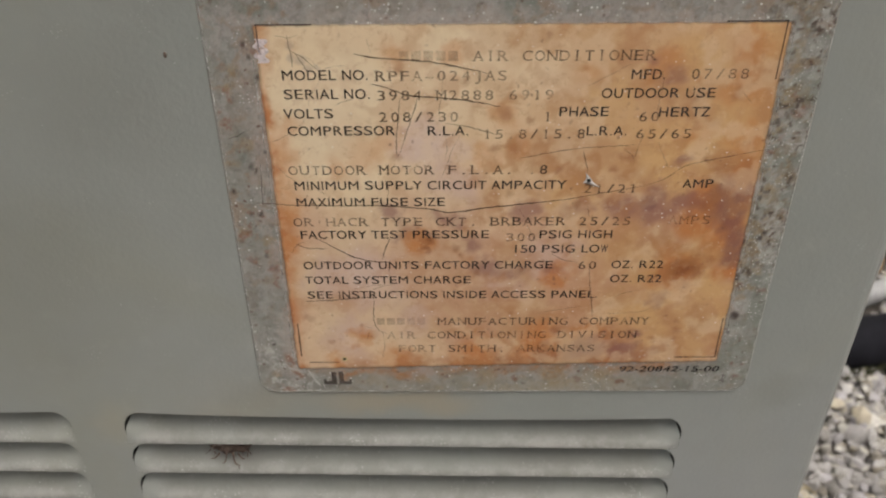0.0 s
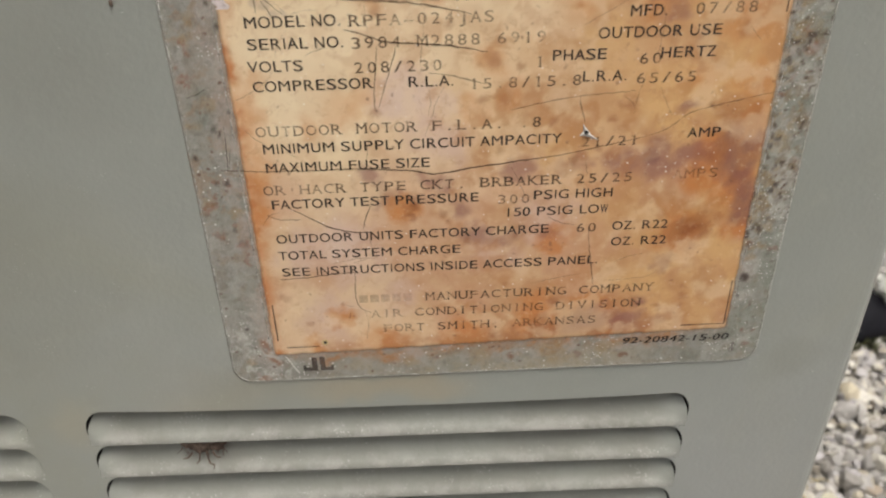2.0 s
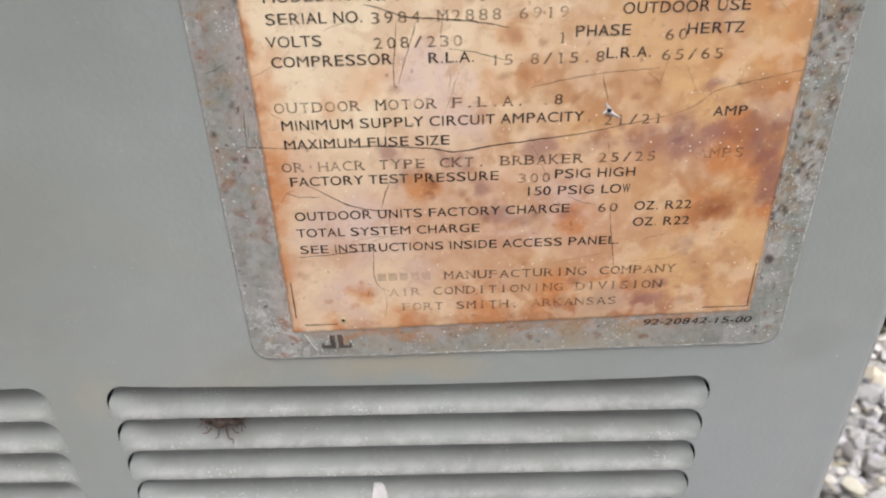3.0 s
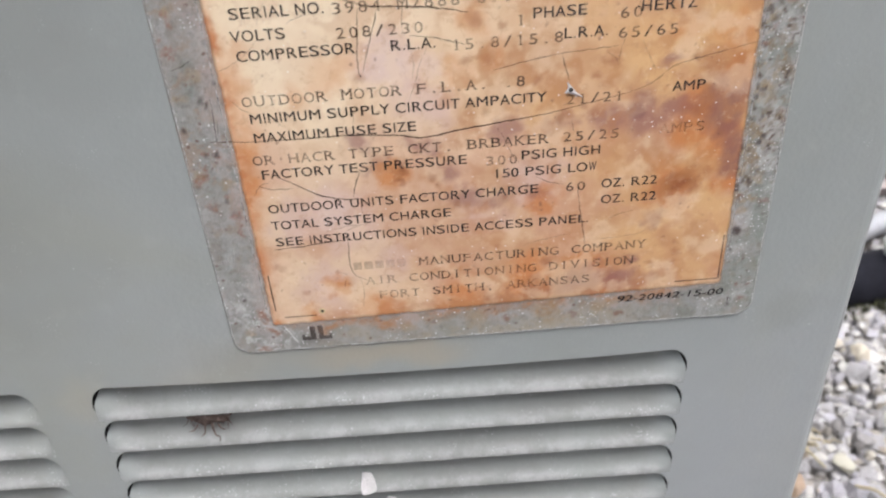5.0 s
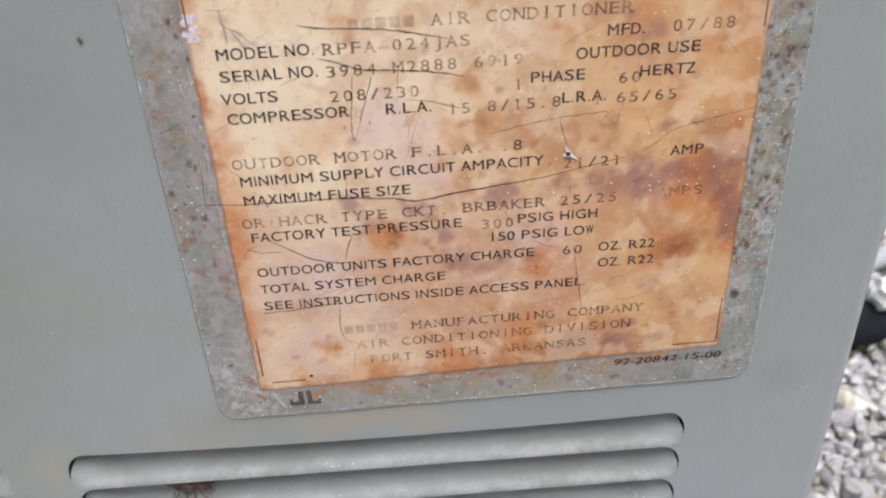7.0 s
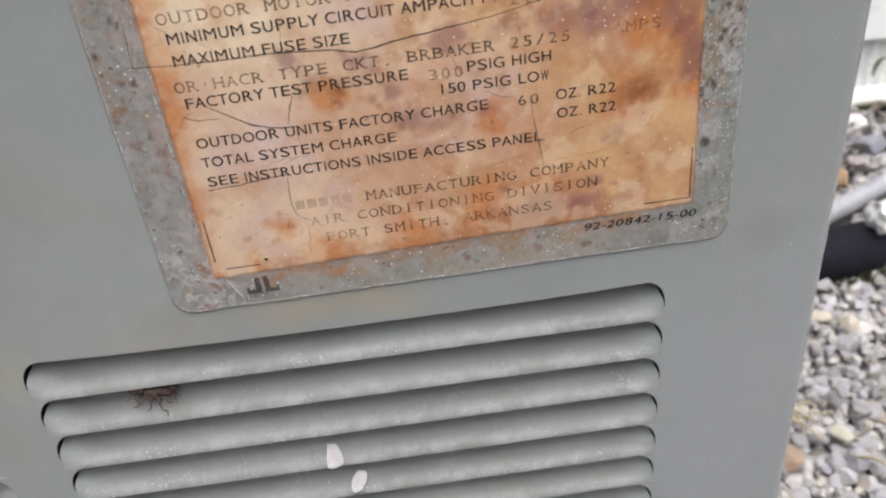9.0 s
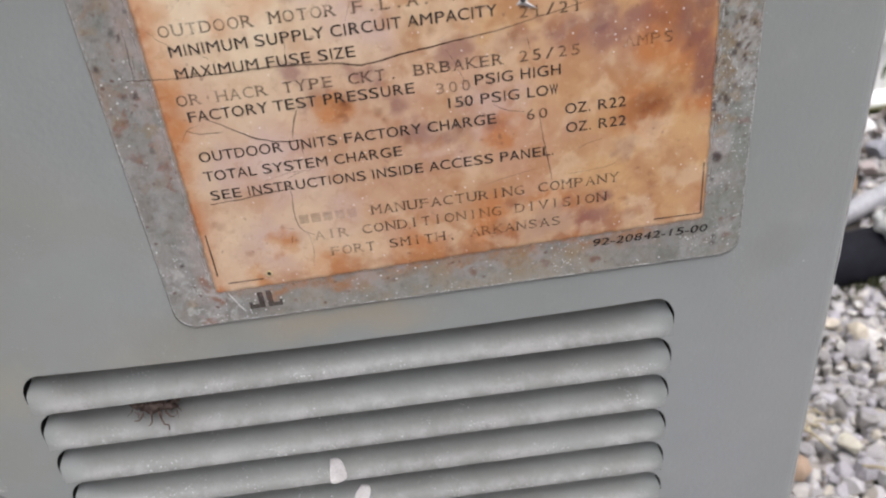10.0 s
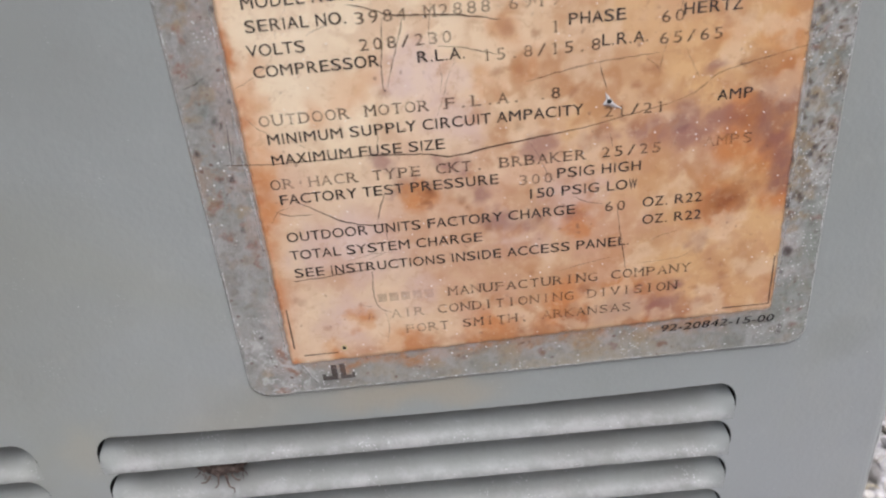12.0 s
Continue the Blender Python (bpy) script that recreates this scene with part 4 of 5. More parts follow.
for text, u, v in (
        ("##### AIR CONDITIONER", -42.6, 28.4), ("RPFA-024JAS", -47.8, 24.1), ("3984 M2888 6919", -47.9, 19.7), ("07/88", 19.6, 24.2), ("208/230", -47.7, 14.7), ("1", -11.4, 14.6),
        ("60", 9.6, 14.5), ("15.8/15.8", -24.6, 10.5), ("65/65", 9.4, 10.4), ("OUTDOOR MOTOR F.L.A. .8", -69.0, 1.7), ("21/21", -1.0, -3.3),
        ("OR HACR TYPE CKT. BRBAKER 25/25", -69.3, -12.0), ("AMPS", 19.9, -11.8), ("300", -18.6, -16.4), ("60", -0.6, -24.5), ("##### MANUFACTURING COMPANY", -50.9, -41.7),
        ("AIR CONDITIONING DIVISION", -48.4, -46.1), ("FORT SMITH, ARKANSAS", -45.7, -50.6)):
    typed(text, u, v)
# corner marks of the frame line and the maker's mark
for segs in ([(-72.2, 36.2, -60.5, 36.55), (-72.3, 30.3, -71.95, 36.55)], [(25.3, 36.4, 38.1, 36.75), (37.75, 24.0, 38.1, 36.75)],
             [(-71.65, -51.9, -71.3, -41.2), (-69.6, -54.3, -61.7, -53.95)], [(37.85, -52.5, 38.25, -39.8), (27.3, -52.75, 38.25, -52.4)]):
    bm = bmesh.new()
    for a, b, c, d in segs:
        strip(bm, a, b, c, d)
    part("corner_mark", bm, INK, plate)
bm = bmesh.new()
for a, b, c, d in ((-66.3, -61.8, -62.8, -60.7), (-64.1, -60.7, -62.8, -57.6), (-62.1, -61.8, -60.8, -57.4), (-60.8, -61.8, -58.8, -60.8), (-66.3, -60.7, -65.6, -60.0), (-59.4, -60.8, -58.8, -60.2)):
    strip(bm, a, b, c, d)
part("maker_mark", bm, INK, plate, "small black mark of plain blocks")


def crack(points, look_of):
    bm = bmesh.new()
    width = {"bold": 0.42, "mid": 0.32, "faint": 0.26}[look_of]
    line = smooth_path([(u * MM, 0, v * MM) for u, v in points], 9)
    left, right = [], []
    for i, p in enumerate(line):
        d = (line[min(i + 1, len(line) - 1)] - line[max(i - 1, 0)]).normalized()
        side = Vector((-d.z, 0, d.x))
        p = p + side * (noise.noise(p * 700) * 0.00018)
        t = i / (len(line) - 1)
        h = width * MM * (0.25 + 0.75 * math.sin(math.pi * (0.08 + 0.84 * t))) * (0.6 + 0.8 * abs(noise.noise(p * 420))) / 2
        left.append(bm.verts.new(p + side * h + Vector((0, -0.00069, 0))))
        right.append(bm.verts.new(p - side * h + Vector((0, -0.00069, 0))))
    for a in range(len(line) - 1):
        bm.faces.new((left[a], right[a], right[a + 1], left[a + 1]))
    part("crack", bm, CRACK[look_of], plate)


crack([(-52.1, 30.1), (-48.1, 29.3), (-41.7, 28.8), (-34.9, 28.1), (-28.0, 26.7), (-23.9, 25.7)], "bold")
crack([(-48.9, 23.5), (-46.2, 22.8), (-42.6, 21.4), (-39.9, 20.6), (-33.7, 20.2), (-26.6, 19.3), (-20.9, 18.1)], "bold")
crack([(-42.7, 20.4), (-43.5, 14.0), (-44.0, 8.9), (-43.8, 6.5)], "mid")
crack([(-39.0, 20.1), (-39.8, 17.2), (-41.5, 12.3), (-43.1, 7.2)], "mid")
crack([(-44.6, 28.1), (-44.6, 24.4), (-44.1, 22.7)], "faint")
crack([(-33.1, 27.3), (-33.5, 23.1), (-34.2, 17.3), (-34.2, 14.8)], "faint")
crack([(-32.8, 14.2), (-28.5, 13.6), (-25.1, 12.6), (-21.1, 11.5)], "mid")
crack([(-32.8, 11.1), (-32.6, 8.0), (-33.1, 4.8)], "faint")
crack([(-29.6, 11.4), (-31.4, 7.9), (-32.7, 3.7), (-34.0, 0.5)], "faint")
crack([(-65.8, 34.1), (-65.8, 31.9), (-65.4, 29.6), (-65.4, 27.3)], "mid")
crack([(-65.6, 30.8), (-63.1, 29.5), (-61.6, 28.0), (-60.4, 26.9)], "mid")
crack([(-64.7, 30.5), (-63.0, 27.6), (-62.2, 25.9)], "mid")
crack([(-63.9, 30.0), (-61.8, 29.1), (-59.9, 27.4)], "faint")
crack([(-59.1, 26.6), (-56.7, 27.4), (-53.9, 27.5)], "faint")
crack([(-60.0, 24.1), (-62.0, 20.9), (-62.9, 18.5)], "faint")
crack([(-57.2, 18.5), (-54.7, 19.6), (-52.2, 20.1)], "faint")
crack([(-63.9, 15.6), (-64.9, 14.1), (-68.0, 11.8), (-70.7, 10.5), (-72.2, 9.8)], "faint")
crack([(-49.3, 33.5), (-48.6, 30.3)], "faint")
crack([(-68.5, 34.1), (-65.9, 33.7), (-63.6, 34.2)], "faint")
crack([(-16.2, 5.6), (-8.7, 7.1), (-1.8, 8.1), (3.9, 8.5), (9.7, 8.8)], "mid")
crack([(-1.8, 8.1), (-1.2, 5.3), (-0.3, 2.1)], "mid")
crack([(13.7, 26.0), (14.0, 22.2), (13.3, 15.5)], "faint")
crack([(-2.0, 22.8), (0.7, 24.2), (6.6, 27.6)], "faint")
crack([(7.4, 8.0), (9.2, 6.3), (9.9, 5.0)], "faint")
crack([(11.8, 12.7), (10.3, 7.4), (9.9, 3.8)], "faint")
crack([(14.8, 9.5), (16.9, 5.1), (17.9, 3.2)], "faint")
crack([(31.3, 21.5), (33.9, 18.5)], "faint")
crack([(-64.9, -15.1), (-60.6, -17.7), (-56.7, -20.2), (-51.6, -22.0), (-46.8, -22.4)], "bold")
crack([(-69.2, -16.9), (-67.5, -18.0), (-64.9, -18.3), (-61.8, -18.4)], "mid")
crack([(-46.5, -15.6), (-47.7, -18.6), (-48.6, -21.6)], "mid")
crack([(-47.1, -23.0), (-47.0, -26.3)], "faint")
crack([(-68.5, -34.1), (-62.0, -33.8), (-55.3, -33.1), (-50.8, -32.9)], "bold")
crack([(-56.0, -30.3), (-50.4, -29.2), (-46.0, -29.3)], "faint")
crack([(-71.5, 3.9), (-69.5, 1.5), (-67.3, -0.1)], "faint")
crack([(-63.6, -1.8), (-60.9, -3.4)], "faint")
crack([(-70.5, -19.6), (-69.0, -17.2), (-66.2, -16.2)], "faint")
crack([(-74.7, -0.8), (-75.8, -5.8)], "faint")
crack([(-45.9, 0.1), (-46.6, -5.5)], "faint")
crack([(-15.6, -7.4), (-14.2, -10.1), (-12.5, -14.2), (-11.0, -16.4)], "faint")
crack([(-7.1, -20.2), (-4.0, -21.9), (-0.9, -22.6)], "mid")
crack([(0.4, -6.9), (1.1, -9.8)], "faint")
crack([(-51.2, -32.9), (-51.5, -36.6), (-51.6, -40.4), (-50.6, -43.1), (-48.3, -44.7)], "mid")
crack([(-54.5, -42.0), (-52.4, -42.6)], "faint")
crack([(-49.8, -43.9), (-49.2, -47.9), (-50.0, -52.6)], "faint")
crack([(-53.1, -44.1), (-53.8, -46.7)], "faint")
crack([(-51.4, -30.4), (-48.1, -29.3), (-45.9, -28.9)], "faint")
crack([(-10.1, -38.2), (-4.1, -36.8), (1.3, -36.0)], "faint")
crack([(7.4, -38.1), (12.3, -38.0), (17.1, -37.5), (19.4, -35.7)], "faint")
crack([(2.2, -22.7), (3.0, -29.4), (4.0, -35.6), (4.4, -39.2)], "mid")
crack([(9.0, -33.4), (12.0, -31.7), (15.5, -31.1)], "faint")
crack([(-77.5, -5.6), (-68.0, -6.3), (-57.8, -6.4), (-47.5, -6.6), (-37.3, -7.4), (-32.2, -8.4), (-24.5, -7.3), (-16.0, -6.3), (-5.5, -5.1), (3.5, -3.4), (11.9, -1.8)], "bold")
crack([(11.9, -1.8), (17.3, 0.1), (21.4, 3.3), (26.5, 4.8), (37.7, 7.2), (41.0, 7.6)], "mid")
crack([(-75.3, 4.3), (-75.6, -1.0), (-76.1, -6.0)], "mid")
crack([(-81.8, 10.7), (-79.6, 11.4), (-77.6, 12.6)], "mid")

# ---- pipes beside the cabinet ----
foam_run = smooth_path([(0.03, 0.28, 0.12), (0.09, 0.285, 0.10), (0.14, 0.305, 0.045), (0.20, 0.330, 0.022), (0.28, 0.345, 0.021), (0.36, 0.361, 0.021), (0.46, 0.380, 0.021), (0.62, 0.40, 0.021), (0.95, 0.44, 0.021)], 12)
bm = bmesh.new()
tube(bm, foam_run, lambda t: 0.0215 + 0.0007 * math.sin(t * 61) + 0.0005 * math.sin(t * 23), 24)
tagged(part("insulated_pipe", bm, FOAM, None, smooth=True), "black foam-insulated refrigerant pipe lying on the gravel", "pipe")
conduit_run = smooth_path([(0.04, 0.35, 0.08), (0.11, 0.352, 0.07), (0.18, 0.362, 0.03), (0.25, 0.385, 0.012), (0.33, 0.42, 0.012), (0.418, 0.465, 0.012), (0.55, 0.535, 0.012), (0.72, 0.575, 0.012), (0.95, 0.585, 0.012)], 190)
bm = bmesh.new()
tube(bm, conduit_run, lambda t: 0.0088 + 0.0008 * math.sin(t * 2 * math.pi * 205), 16)
tagged(part("flexible_conduit", bm, CONDUIT, None, smooth=True), "grey ribbed flexible electrical conduit on the gravel", "conduit")

# ---- gravel ----
rng = random.Random(4)


def stone_mesh(points, facets):
    """A crushed stone: a ball cut flat by a few planes."""
    bm = bmesh.new()
    sx, sy, sz = rng.uniform(0.8, 1.25), rng.uniform(0.62, 1.0), rng.uniform(0.5, 0.85)
    way = lambda: Vector((rng.gauss(0, 1), rng.gauss(0, 1), rng.gauss(0, 1))).normalized()
    planes = [(way(), rng.uniform(0.60, 0.88)) for _ in range(facets)]
    for _ in range(points):
        v = way() * rng.uniform(0.92, 1.05)
        for normal, d in planes:
            v -= normal * max(0.0, v.dot(normal) - d)
        bm.verts.new((v.x * sx * 0.55, v.y * sy * 0.55, v.z * sz * 0.55))
    bmesh.ops.convex_hull(bm, input=bm.verts)
    bmesh.ops.delete(bm, geom=list({v for v in bm.verts if not v.link_faces}), context="VERTS")
    me = mesh_of("stone", bm, True)
    me.set_sharp_from_angle(angle=radians(25))
    return me


KINDS = [stone_mesh(rng.randint(10, 13), 3) for _ in range(20)] + [stone_mesh(27, rng.randint(7, 11)) for _ in range(30)]
COARSE = 20
for me in KINDS:
    me.materials.append(STONE_ONE)
near, rest = [], []
cell = 0.0080
for layer, lift in ((0, 0.001), (1, 0.0045), (2, 0.0085)):
    for i in range(int(1.7 / cell)):
        for j in range(int(1.3 / cell)):
            x, y = -0.5 + (i + rng.uniform(0, 1)) * cell, -0.66 + (j + rng.uniform(0, 1)) * cell
            size = rng.choice((0.007, 0.008, 0.009, 0.010, 0.011, 0.013, 0.016)) * rng.uniform(0.85, 1.1) * (1.0, 1.0, 1.10)[layer]
            if rng.random() < (0.0, 0.25, 0.62)[layer]:
                continue
            # few stones lie on the dark mould along the wall
            if x > 0.2 and y > min(0.56, 0.415 + (x - 0.25) * 0.46):
                if rng.random() < (0.62, 0.82, 0.66)[layer]:
                    continue
                size *= (1.0, 1.1, 1.35)[layer]
            if (X0 - 0.045 < x < X1 - 0.004 and 0.004 < y < DEPTH + 0.06) or y > WALL_Y - 0.026:
                continue
            # stones left out beside the conduit, deepening the shade painted there
            side = 0.385 + (x - 0.25) * 0.46 - y
            if 0.17 < x < 0.55 and 0.002 < side < 0.048 and rng.random() < 0.85:
                continue
            m = pose(x, y, lift + size * 0.12 + 0.003 * noise.noise(Vector((x * 9, y * 9, 0))), rng.uniform(-28, 28), rng.uniform(-28, 28), rng.uniform(0, 360)) @ Matrix.Scale(size, 4)
            visible = 0.085 < x < 0.62 and 0.0 < y < 0.65 and 0.72 * y < x < 0.72 * y + 0.28
            (near if visible and layer == 2 else rest).append((rng.randrange(COARSE, len(KINDS)) if visible else rng.randrange(COARSE), m, (x - 0.17) ** 2 + (y - 0.12) ** 2))
for i in range(int(3.2 / 0.021)):
    for j in range(int(2.62 / 0.021)):
        x, y = -1.3 + (i + rng.uniform(0, 1)) * 0.021, -1.97 + (j + rng.uniform(0, 1)) * 0.021
        if (-0.5 < x < 1.2 and -0.66 < y < 0.64) or (X0 - 0.045 < x < X1 and 0.0 < y < DEPTH + 0.06):
            continue
        size = rng.uniform(0.018, 0.028)
        rest.append((rng.randrange(COARSE), pose(x, y, size * 0.15, rng.uniform(-28, 28), rng.uniform(-28, 28), rng.uniform(0, 360)) @ Matrix.Scale(size, 4), 9))
for i in range(int(10 / 0.036)):
    for j in range(int(2.62 / 0.036)):
        x, y = -4 + (i + rng.uniform(0, 1)) * 0.036, -1.97 + (j + rng.uniform(0, 1)) * 0.036
        if not -1.3 < x < 1.9:
            size = rng.uniform(0.022, 0.036)
            rest.append((rng.randrange(COARSE), pose(x, y, size * 0.15, rng.uniform(-28, 28), rng.uniform(-28, 28), rng.uniform(0, 360)) @ Matrix.Scale(size, 4), 9))
near.sort(key=lambda s: s[2])
rest += near[300:]
verts, faces, base = [], [], 0
shapes = [(np.array([v.co[:] for v in me.vertices]), [tuple(p.vertices) for p in me.polygons]) for me in KINDS]
for k, m, _ in rest:
    co, fs = shapes[k]
    a = np.array(m)
    verts.append(co @ a[:3, :3].T + a[:3, 3])
    faces += [tuple(base + q for q in f) for f in fs]
    base += len(co)
me = bpy.data.meshes.new("gravel")
me.from_pydata(np.concatenate(verts).tolist(), [], faces)
me.materials.append(STONE_MANY)
me.polygons.foreach_set("use_smooth", np.ones(len(me.polygons), dtype=bool))
me.set_sharp_from_angle(angle=radians(25))
tagged(new("gravel", me), "loose grey and cream crushed gravel covering the ground", "gravel", kind="stuff")
for k, m, _ in near[:300]:
    ob = new("stone", KINDS[k])
    ob.parent = ground
    ob.matrix_basis = m

# ---- small things ----
def near_stone(x, y, size, kind, colour, label, turn):
    mat = plain("odd_stone", colour, tuple(1.25 * v for v in colour), 150, 0.75, 400, 0.0012, 0.5)
    me = KINDS[kind].copy()
    me.materials.clear()
    me.materials.append(mat)
    ob = new("stone", me)
    ob.matrix_world = pose(x, y, 0.0145, 8, -6, turn) @ Matrix.Scale(size, 4)
    tagged(ob, label, "stone")


near_stone(0.1815, 0.1600, 0.019, 23, (0.30, 0.215, 0.15), "tan brown stone lying on the grey gravel", 20)
near_stone(0.2185, 0.1735, 0.0165, 25, (0.47, 0.445, 0.36), "pale cream stone among straw on the gravel", 130)
near_stone(0.276, 0.272, 0.018, 27, (0.47, 0.42, 0.33), "cream stone lying on the grey gravel", 70)
near_stone(0.262, 0.285, 0.016, 31, (0.46, 0.41, 0.33), "cream stone lying on the grey gravel", 160)
near_stone(0.461, 0.597, 0.024, 33, (0.66, 0.65, 0.62), "white stone lying below the wall trim", 40)
near_stone(0.3835, 0.480, 0.020, 35, (0.44, 0.29, 0.17), "orange tan stone behind the grey conduit", 75)
near_stone(0.447, 0.541, 0.028, 37, (0.24, 0.24, 0.26), "blue-grey stone on dark soil", 10)
near_stone(0.415, 0.505, 0.021, 39, (0.34, 0.29, 0.27), "mauve grey stone on dark soil", 100)
near_stone(0.436, 0.498, 0.019, 41, (0.40, 0.39, 0.38), "light grey stone on dark soil", 210)


def stalk(points, r):
    bm = bmesh.new()
    tube(bm, smooth_path(points, 6), lambda t: r * (1 - 0.5 * t), 6)
    top = max(v.co.z for v in bm.verts)
    for v in bm.verts:
        v.co.z -= 0.0025 + 0.5 * (top - v.co.z)
    tagged(part("straw", bm, STRAW, None, smooth=True), "dry yellow straw stalk lying on the gravel", "straw", group="straw stalks on the gravel")


stalk([(0.186, 0.192, 0.020), (0.1935, 0.1855, 0.0225), (0.200, 0.1805, 0.021), (0.2065, 0.172, 0.018)], 0.0011)
stalk([(0.190, 0.1985, 0.019), (0.198, 0.193, 0.0225), (0.2057, 0.1885, 0.019)], 0.0009)
stalk([(0.1945, 0.1915, 0.019), (0.1975, 0.1855, 0.0225), (0.1985, 0.180, 0.019)], 0.0007)
stalk([(0.2165, 0.1555, 0.019), (0.2245, 0.1465, 0.0225), (0.2345, 0.134, 0.019)], 0.0010)
bits = random.Random(21)
for _ in range(12):
    x, y, a, length = bits.gauss(0.203, 0.007), bits.gauss(0.191, 0.006), bits.uniform(-1.3, 0.3), bits.uniform(0.004, 0.007)
    c, d = length * math.cos(a), length * math.sin(a)
    stalk([(x - c, y - d, 0.0195), (x + bits.uniform(-1, 1) * 0.0015, y + bits.uniform(-1, 1) * 0.0015, 0.0210), (x + c, y + d, 0.0200)], bits.uniform(0.0004, 0.0008))
stalk([(0.335, 0.52, 0.018), (0.365, 0.525, 0.024), (0.385, 0.54, 0.020)], 0.0014)

# a broken white pipe end resting on the black pipe
bm = bmesh.new()
run = smooth_path([(0.332, 0.347, 0.0520), (0.338, 0.348, 0.0520), (0.352, 0.351, 0.0525), (0.39, 0.359, 0.0535), (0.46, 0.374, 0.0545), (0.62, 0.396, 0.0545)], 10)
tube(bm, run, lambda t: 0.0122 * min(1.0, 0.25 + 9 * t) + 0.0008 * math.sin(t * 19), 18)
for v in bm.verts:
    if v.co.x < 0.350:
        v.co.x += 0.008 * noise.noise(v.co * 140)
white_pipe = tagged(new("drain_pipe"), "broken white plastic drain pipe resting on the black pipe", "pipe")
part("pipe_wall", bm, PVC, white_pipe, smooth=True)
bm = bmesh.new()
bmesh.ops.create_uvsphere(bm, u_segments=10, v_segments=6, radius=0.0016, matrix=pose(0.356, 0.3430, 0.0600))
part("nail_hole", bm, DARK, white_pipe, "small dark hole")

# white flakes and a dead insect on the louvres
def flake(points, y0, y1):
    bm = bmesh.new()
    zs = [p[1] for p in points]
    line = smooth_path([(u * MM, (y0 + (y1 - y0) * (v - min(zs)) / (max(zs) - min(zs))) * MM, HOLE + v * MM) for u, v in points + points[:1]], 4)[:-1]
    front = [bm.verts.new(p) for p in line]
    back = [bm.verts.new(p + Vector((0, 0.0006, -0.0002))) for p in line]
    bm.faces.new(front), bm.faces.new(back[::-1])
    for k in range(len(line)):
        j = (k + 1) % len(line)
        bm.faces.new((front[k], back[k], back[j], front[j]))
    bmesh.ops.recalc_face_normals(bm, faces=bm.faces)
    tagged(part("paint_flake", bm, FLAKE, None), "small white flake stuck on the grey louvre", "flake", group="flakes on the louvres")


flake([(-55.6, -115.6), (-53.0, -116.2), (-51.8, -120.0), (-52.4, -121.6), (-56.2, -121.9)], -0.9, 1.4)
flake([(-48.8, -126.9), (-46.6, -127.6), (-46.9, -130.2), (-49.4, -132.6), (-51.2, -132.0), (-50.6, -129.0)], -0.9, 1.4)
flake([(-46.7, -141.4), (-44.8, -140.6), (-44.4, -142.5), (-45.5, -144.3), (-46.3, -146.7), (-47.8, -147.4), (-47.5, -145.0)], -0.9, 1.4)
bm = bmesh.new()
at = Vector((-0.0948, 0.0018, HOLE - 0.0895))
for dx, dz, rx, rz in ((0.0, 0.0, 0.0034, 0.0018), (-0.0040, 0.0006, 0.0020, 0.0014), (0.0028, -0.0006, 0.0020, 0.0015), (-0.0012, -0.0012, 0.0022, 0.0014), (0.0052, 0.0008, 0.0012, 0.0009)):
    made = bmesh.ops.create_icosphere(bm, subdivisions=3, radius=1, matrix=Matrix.Translation(at + Vector((dx, 0, dz))) @ Matrix.Diagonal((rx, 0.0012, rz, 1)))["verts"]
    for v in made:
        v.co += (v.co - at - Vector((dx, 0, dz))) * 0.55 * noise.noise(v.co * 1400)
for leg in (((-0.003, -0.001), (-0.0042, -0.0026), (-0.0056, -0.0028)), ((-0.001, -0.001), (-0.0014, -0.0036), (-0.0024, -0.0046)), ((0.0008, -0.001), (0.0014, -0.0044), (0.0024, -0.0050), (0.0023, -0.0064)),
            ((0.0024, -0.001), (0.0034, -0.0026), (0.0044, -0.0028))):
    pts = [at + Vector((x, -0.0016 - 0.20 * abs(z), z)) for x, z in leg]
    tube(bm, smooth_path(pts, 5), lambda t: 0.00028 * (1 - 0.5 * t), 5)
hair = random.Random(12)
for _ in range(34):
    x, a = hair.uniform(-0.0055, 0.0058), hair.uniform(-2.6, -0.5)
    p = at + Vector((x, -0.001, hair.uniform(-0.0020, 0.0010)))
    q = p + Vector((math.cos(a), -0.3, math.sin(a))) * hair.uniform(0.0008, 0.0022)
    tube(bm, [p, (p + q) / 2 + Vector((hair.uniform(-2, 2) * 1e-4, 0, 0)), q], lambda t: 0.00012 * (1 - 0.6 * t), 3)
tagged(part("dead_insect", bm, BUG, None, smooth=True), "dried brown dead insect clinging to a louvre", "insect")

# bits of dead vine on the white wall
def vine(points, r, w):
    bm = bmesh.new()
    tube(bm, smooth_path(points, 8), lambda t: r + w * math.sin(math.pi * t), 8)
    tagged(part("vine_bit", bm, LEAF, None, smooth=True), "short dark dried vine clinging to the white wall", "vine", group="vine bits on the wall")


vine([(0.462, 0.6485, 0.084), (0.470, 0.647, 0.088), (0.479, 0.6485, 0.093)], 0.0004, 0.0016)
vine([(0.505, 0.6495, 0.042), (0.504, 0.647, 0.052), (0.508, 0.647, 0.060), (0.516, 0.649, 0.062)], 0.0009, 0.0014)

